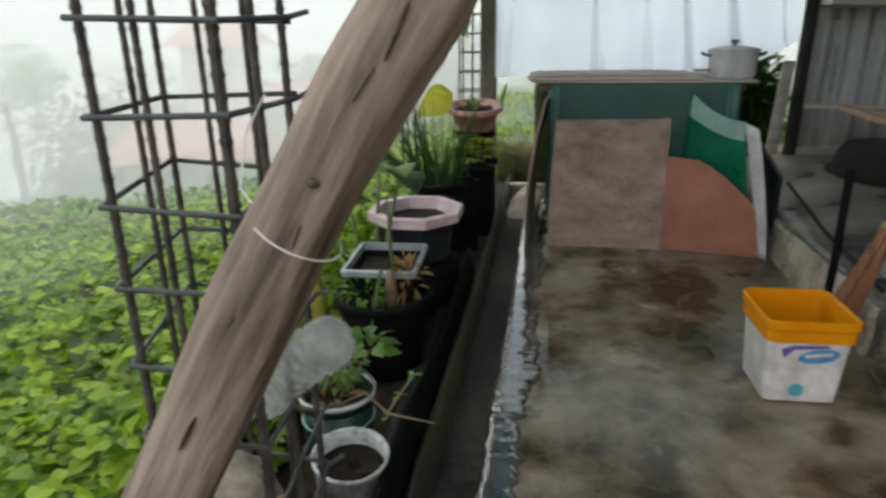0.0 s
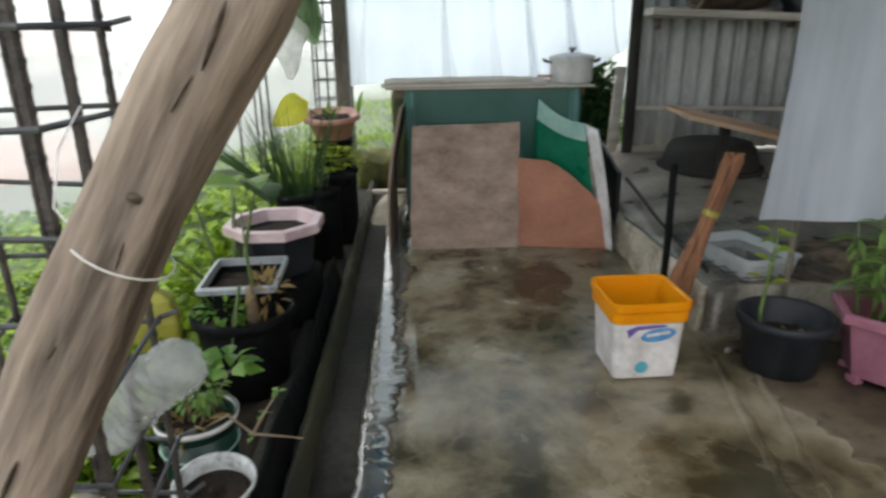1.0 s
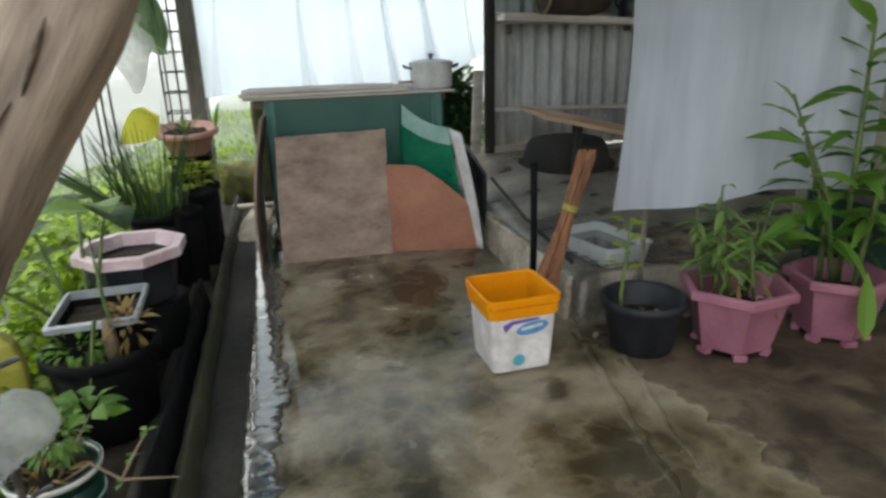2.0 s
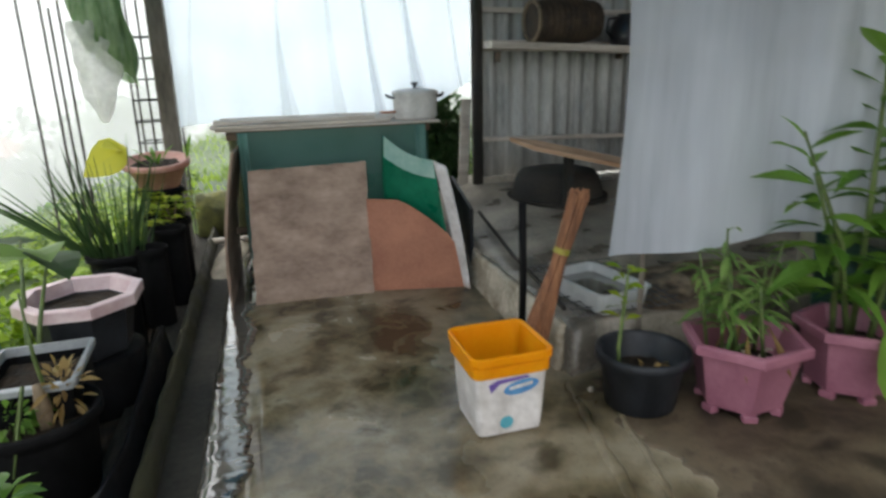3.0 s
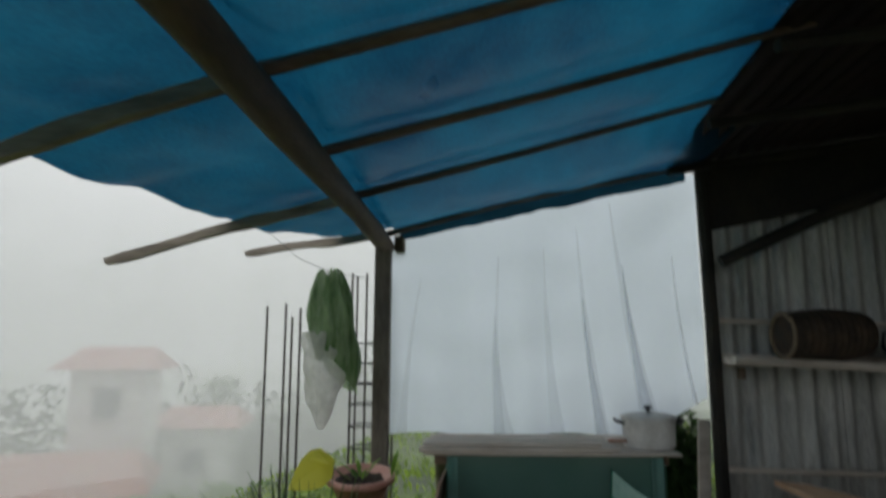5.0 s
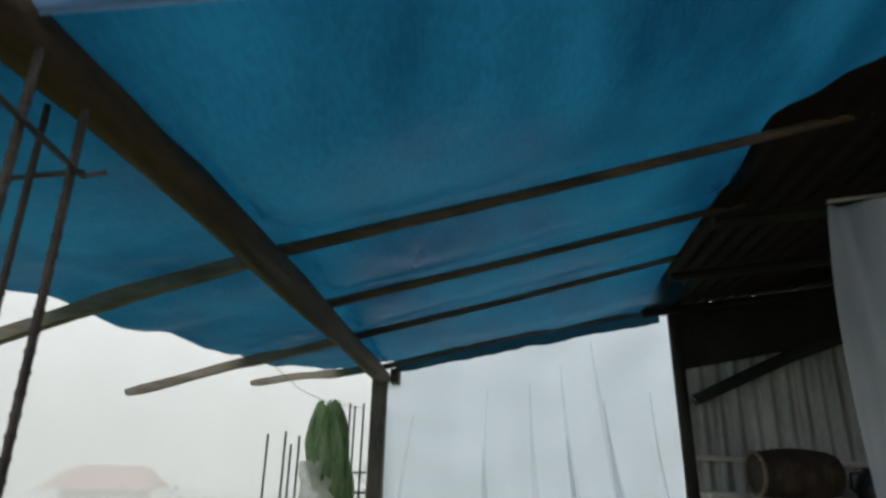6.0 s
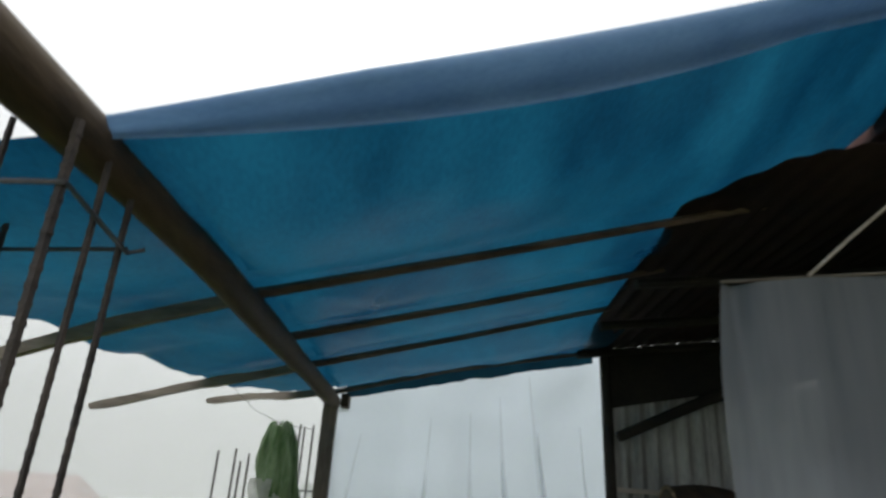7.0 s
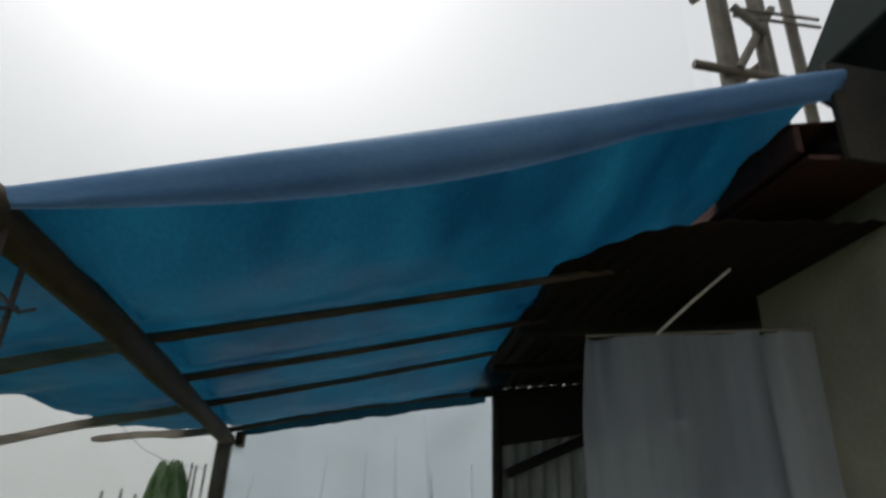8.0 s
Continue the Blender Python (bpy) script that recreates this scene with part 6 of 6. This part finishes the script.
def hanging_bag():
    t = thing("hanging_bag", "green and clear plastic bags hung from a wire", "bag", (-0.745, 4.48, 1.83))
    bm = bmesh.new()

    def f(u, v):
        a = 2 * math.pi * u
        w = 0.045 + 0.085 * math.sin(math.pi * min(1, 0.04 + 0.72 * v)) ** 0.9
        r = w * (1 + 0.25 * noise.noise(Vector((math.cos(a) * 2, math.sin(a) * 2, v * 3))) + 0.09 * math.sin(a * 7 + v * 2) + 0.10 * noise.noise(Vector((math.cos(a) * 6, math.sin(a) * 6, v * 5))))
        return (r * 1.1 * math.cos(a) + 0.035 * v, r * 0.6 * math.sin(a), -(0.58 + 0.13 * math.cos(a - 0.5)) * v + 0.02 * math.sin(a * 5) * (1 - v))
    sheet(bm, f, 64, 30)
    part("green_bag", bm, M_BAG, t, smooth=True)
    bm = bmesh.new()

    def g(u, v):
        a = 2 * math.pi * u
        w = 0.105 * (1 - v ** 2.6) + 0.014
        r = w * (1 + 0.28 * noise.noise(Vector((math.cos(a) * 2, math.sin(a) * 2, v * 5 + 9))) + 0.14 * noise.noise(Vector((math.cos(a) * 6, math.sin(a) * 6, v * 9))))
        return (r * 1.1 * math.cos(a) - 0.01 - 0.02 * v, r * 0.6 * math.sin(a) - 0.01, -0.36 - 0.57 * v)
    sheet(bm, g, 60, 36)
    part("clear_bag", bm, M_CLEAR, t, "clear crumpled plastic bag", True)
    bm = bmesh.new()
    sheet(bm, lambda u, v: (0.10 + 0.03 * u + 0.05 * v, 0.02 + 0.02 * math.sin(u * 9), -0.2 - 0.56 * v * (0.8 + 0.2 * u)), 6, 12)
    part("bag_tail", bm, M_BAG, t, smooth=True)
    lv = Leaves(91)
    for k in range(8):
        lv.leaf((-0.03 + 0.012 * k, 0, -0.01), (lv.r.uniform(-0.5, 0.5), 0, 1), 0.05, 0.02, 0.1)
    lv.done("knot", M_BAG, t)
    bm = bmesh.new()
    tube(bm, [(-0.21, -0.58, 0.15), (-0.12, -0.3, 0.05), (0.0, 0.0, 0.0), (0.17, 0.3, 0.0)], 0.002, 5)
    part("wire", bm, M_TIE, t)


hanging_bag()


# ---- shrubs behind the coop ----
def shrub(at, size, material, seed, n, label, leaf=0.08):
    t = thing("shrub", label, "shrub", at, 0, "shrubs behind the coop")
    r = random.Random(seed)
    sp = [[(0, 0, 0), (r.uniform(-0.3, 0.3) * size[0], r.uniform(-0.3, 0.3) * size[1], size[2] * 0.9), (r.uniform(-0.8, 0.8) * size[0], r.uniform(-0.8, 0.8) * size[1], size[2] * 1.6)] for _ in range(5)]
    stems(t, sp, 0.012, M_TWIG)
    lv = Leaves(seed)
    for q in range(7):
        lv.ball((r.uniform(-0.7, 0.7) * size[0], r.uniform(-0.7, 0.7) * size[1], size[2] * r.uniform(0.5, 1.5)), (size[0] * 0.5, size[1] * 0.5, size[2] * 0.5), n // 7, leaf, leaf * 0.5)
    lv.done("leaves", material, t)


shrub((1.46, 5.17, -0.16), (0.36, 0.14, 0.72), M_TARO, 102, 7000, "dark green shrub behind the plastic sheet")
shrub((0.85, 5.35, -0.16), (0.45, 0.25, 0.52), M_TARO, 103, 2600, "dark green shrub behind the plastic sheet")


def stump():
    bm = bmesh.new()
    tube(bm, [(0, 0, 0), (0.01, 0, 0.4), (0.0, 0.01, 0.85), (0.0, 0.01, 0.98)], [0.085, 0.075, 0.08, 0.06], 14, 0.08, 4)
    ob = mesh_object("tree_stump", bm, M_MOSSDARK, True)
    ob.location = (-0.06, 5.12, -0.15)
    tagged(ob, "short mossy tree stump behind the coop", "stump")
    bm = bmesh.new()
    thick_sheet(bm, lambda u, v: (-0.42 + 0.62 * u, 5.10 + 0.22 * v, 0.20 + 0.10 * math.sin(math.pi * v) + 0.04 * noise.noise(Vector((u * 5, v * 4, 0))) + 0.015 * noise.noise(Vector((u * 17, v * 9, 3)))), 30, 10, (0, 0, -0.45))
    tagged(mesh_object("mossy_bank", bm, M_MOSS, True), "low bank covered in yellow-green moss", "bank", kind="structure")
    bm = bmesh.new()
    tube(bm, [(-0.32, 4.75, 0.05), (0.0, 4.70, 0.06)], 0.022, 8, 0.06)
    tagged(mesh_object("bamboo_piece", bm, M_PLANK, True), "short pale bamboo piece across the gutter end", "bamboo")


stump()


bm = bmesh.new()
tube(bm, [(1.475, 2.27, 0.0), (1.47, 2.26, 0.4), (1.455, 2.25, 0.9)], 0.011, 8)
tagged(mesh_object("thin_stake", bm, M_POST, True), "thin grey stake standing behind the curtain", "stake")


shrub((1.38, 5.32, -0.16), (0.30, 0.14, 0.55), M_WOODS, 58, 120, "dark green bush behind the hanging plastic sheet", 0.07)


# ---- hillside plants, far houses, mist ----
def vines():
    lv = Leaves(11)
    r = lv.r
    n = 0
    while n < 36000:
        d = r.random() ** 1.7 * 9.0
        x = -1.0 - d
        y = r.uniform(-3.5, 1.0) if r.random() < 0.24 else r.uniform(0.6, 11)
        if y > 4 and r.random() < 0.4:
            continue
        h = 0.10 + 0.16 * noise.noise(Vector((x * 1.1, y * 1.1, 7))) + 0.10 * noise.noise(Vector((x * 3, y * 3, 2)))
        s = r.uniform(0.045, 0.09) * (1 + 0.10 * d)
        a = r.uniform(0, 6.28)
        lv.leaf((x, y, hill(x, y) + max(0.02, h) + r.uniform(-0.05, 0.06)), (math.cos(a), math.sin(a), r.uniform(-0.1, 0.5)), s, s * 0.95, 0.35, 0.2, (0.9, 0.8))
        n += 1
    tagged(lv.done("vine_leaves", M_VINE), "dense bright green vine leaves on the slope", "vines", kind="stuff")


vines()


def weeds():
    lv = Leaves(13)
    r = lv.r
    for _ in range(150):
        y = r.uniform(1.15, 3.6)
        x = r.uniform(-1.05, -0.80)
        lv.ball((x, y, -0.05 + r.uniform(0, 0.26) * (1 - 0.5 * (x + 1.05) / 0.25)), (0.07, 0.09, 0.06), 22, 0.065, 0.045)
    tagged(lv.done("weeds", M_VINE), "bright green weeds behind the row of pots", "weeds", kind="stuff")


weeds()


def meadow():
    lv = Leaves(12)
    r = lv.r
    for _ in range(9000):
        x, y = r.uniform(-6, 4.5), 5.15 + r.random() ** 1.8 * 12
        a = r.uniform(0, 6.28)
        s = r.uniform(0.08, 0.2) * (1 + 0.06 * (y - 5))
        lv.leaf((x, y, hill(x, y)), (0.4 * math.cos(a), 0.4 * math.sin(a), 1), s, s * 0.25, 0.3, 0.1, (0.9,))
    tagged(lv.done("meadow_grass", M_VINE), "soft green grass beyond the patio", "grass", kind="stuff")


meadow()


def far_house(at, rz, w, d, h, floors, label):
    t = thing("house", label, "house", at, rz, "houses in the valley")
    bm = bmesh.new()
    box(bm, (0, 0, h / 2), (w, d, h))
    part("wall", bm, M_FARWALL, t)
    bm = bmesh.new()
    o = 0.5
    a = [bm.verts.new(p) for p in ((-w / 2 - o, -d / 2 - o, h), (w / 2 + o, -d / 2 - o, h), (w / 2 + o, d / 2 + o, h), (-w / 2 - o, d / 2 + o, h), (-w / 2, 0, h + 0.28 * d), (w / 2, 0, h + 0.28 * d))]
    for q in ((0, 1, 5, 4), (2, 3, 4, 5), (1, 2, 5), (3, 0, 4), (3, 2, 1, 0)):
        bm.faces.new([a[i] for i in q])
    part("roof", bm, M_REDROOF, t)
    for fl in range(floors):
        n = 2 if w > 3 else 1
        for k in range(n):
            x, z = -w / 2 + w * (k + 0.5) / n, 1.15 + fl * 2.05
            bm = bmesh.new()
            for c, s in (((x - 0.42, -d / 2 - 0.03, z), (0.1, 0.1, 1.0)), ((x + 0.42, -d / 2 - 0.03, z), (0.1, 0.1, 1.0)), ((x, -d / 2 - 0.03, z + 0.5), (0.94, 0.1, 0.1)), ((x, -d / 2 - 0.03, z - 0.5), (0.94, 0.14, 0.1))):
                box(bm, c, s)
            win = part("window", bm, M_WHITE, t)
            bm = bmesh.new()
            box(bm, (x, -d / 2 - 0.012, z), (0.74, 0.02, 0.9))
            part("pane", bm, M_GLASS, win)


far_house((-11.0, 21.0, -3.45), 15, 2.1, 2.4, 4.2, 2, "pale two-storey house with a red roof fading in fog")
far_house((-10.4, 17.6, -4.15), 20, 3.4, 3.0, 2.0, 1, "low house with a faded red iron roof in fog")
far_house((-9.4, 24.0, -3.6), 8, 2.2, 2.2, 2.3, 1, "small pale house with a red roof far in fog")


def far_woods():
    lv = Leaves(77)
    r = lv.r
    for _ in range(70):
        x = r.uniform(-22, -3.0)
        y = 25.5 + r.uniform(-1, 5) - 0.25 * max(0, -x - 12)
        h = r.uniform(1.2, 3.2) + 0.8 * noise.noise(Vector((x * 0.3, 0, 0))) + 0.10 * max(0, -x - 5)
        lv.ball((x, y, hill(x, y) + h * 0.6), (r.uniform(0.8, 1.6), 0.9, h * 0.65), 110, 0.5, 0.3, shape=(0.9,))
    tagged(lv.done("far_woods", M_WOODS), "dark wooded slope and bushes fading into fog", "woods", kind="stuff")


far_woods()


def slope_bushes():
    lv = Leaves(78)
    r = lv.r
    for _ in range(80):
        x, y = r.uniform(-14, -3.2), r.uniform(7.0, 18)
        s = r.uniform(0.2, 0.5)
        lv.ball((x, y, hill(x, y) + s * 0.25), (s * 1.6, s * 1.2, s * 0.5), 60, 0.2, 0.13, shape=(0.9,))
    tagged(lv.done("slope_bushes", M_LEAF), "low green bushes on the misty slope", "bushes", kind="stuff")


slope_bushes()


def far_tree(at, h, seed):
    t = thing("tree", "thin tree standing grey in the fog", "tree", at, 0, "trees in the fog")
    bm = bmesh.new()
    tube(bm, [(0, 0, -0.5), (0.1, 0, h * 0.45), (-0.05, 0.1, h * 0.8)], [0.16, 0.11, 0.04], 8, 0.1, seed)
    r = random.Random(seed)
    tips = []
    for k in range(7):
        a, z = r.uniform(0, 6.28), h * r.uniform(0.4, 0.75)
        tip = (1.1 * math.cos(a), 1.1 * math.sin(a), z + h * r.uniform(0.08, 0.25))
        tube(bm, [(0.05, 0, z), tip], [0.05, 0.015], 6)
        tips.append(tip)
    part("trunk", bm, M_BARK, t)
    lv = Leaves(seed)
    for p in tips:
        lv.ball(p, (0.8, 0.8, 0.45), 420, 0.13, 0.08, shape=(0.9,))
    lv.done("crown", M_LEAF, t)


far_tree((-17.4, 18.4, -4.6), 5.6, 3)
far_tree((-11.5, 29.0, -6.2), 6.5, 4)
far_tree((-6.0, 31.0, -5.0), 5.5, 6)


def mist_bank(radius, share, a0, a1, side=False):
    bm = bmesh.new()
    sheet(bm, lambda u, v: (radius * math.sin(a0 + (a1 - a0) * u), radius * math.cos(a0 + (a1 - a0) * u), -14 + 40 * v), 40, 6)
    ob = mesh_object("mist", bm, mist_material(share, side), True)
    ob.location = (0.2, 0.5, 0)
    tagged(ob, "pale drifting mountain mist", "mist", kind="stuff")


for radius, share in ((6.2, 0.05), (10.0, 0.13), (15.0, 0.37), (18.6, 0.36), (45.0, 0.85)):
    mist_bank(radius, share, radians(-120), radians(40))
for radius, share in ((3.2, 0.05), (4.6, 0.08)):
    mist_bank(radius, share, radians(-120), radians(-24), True)
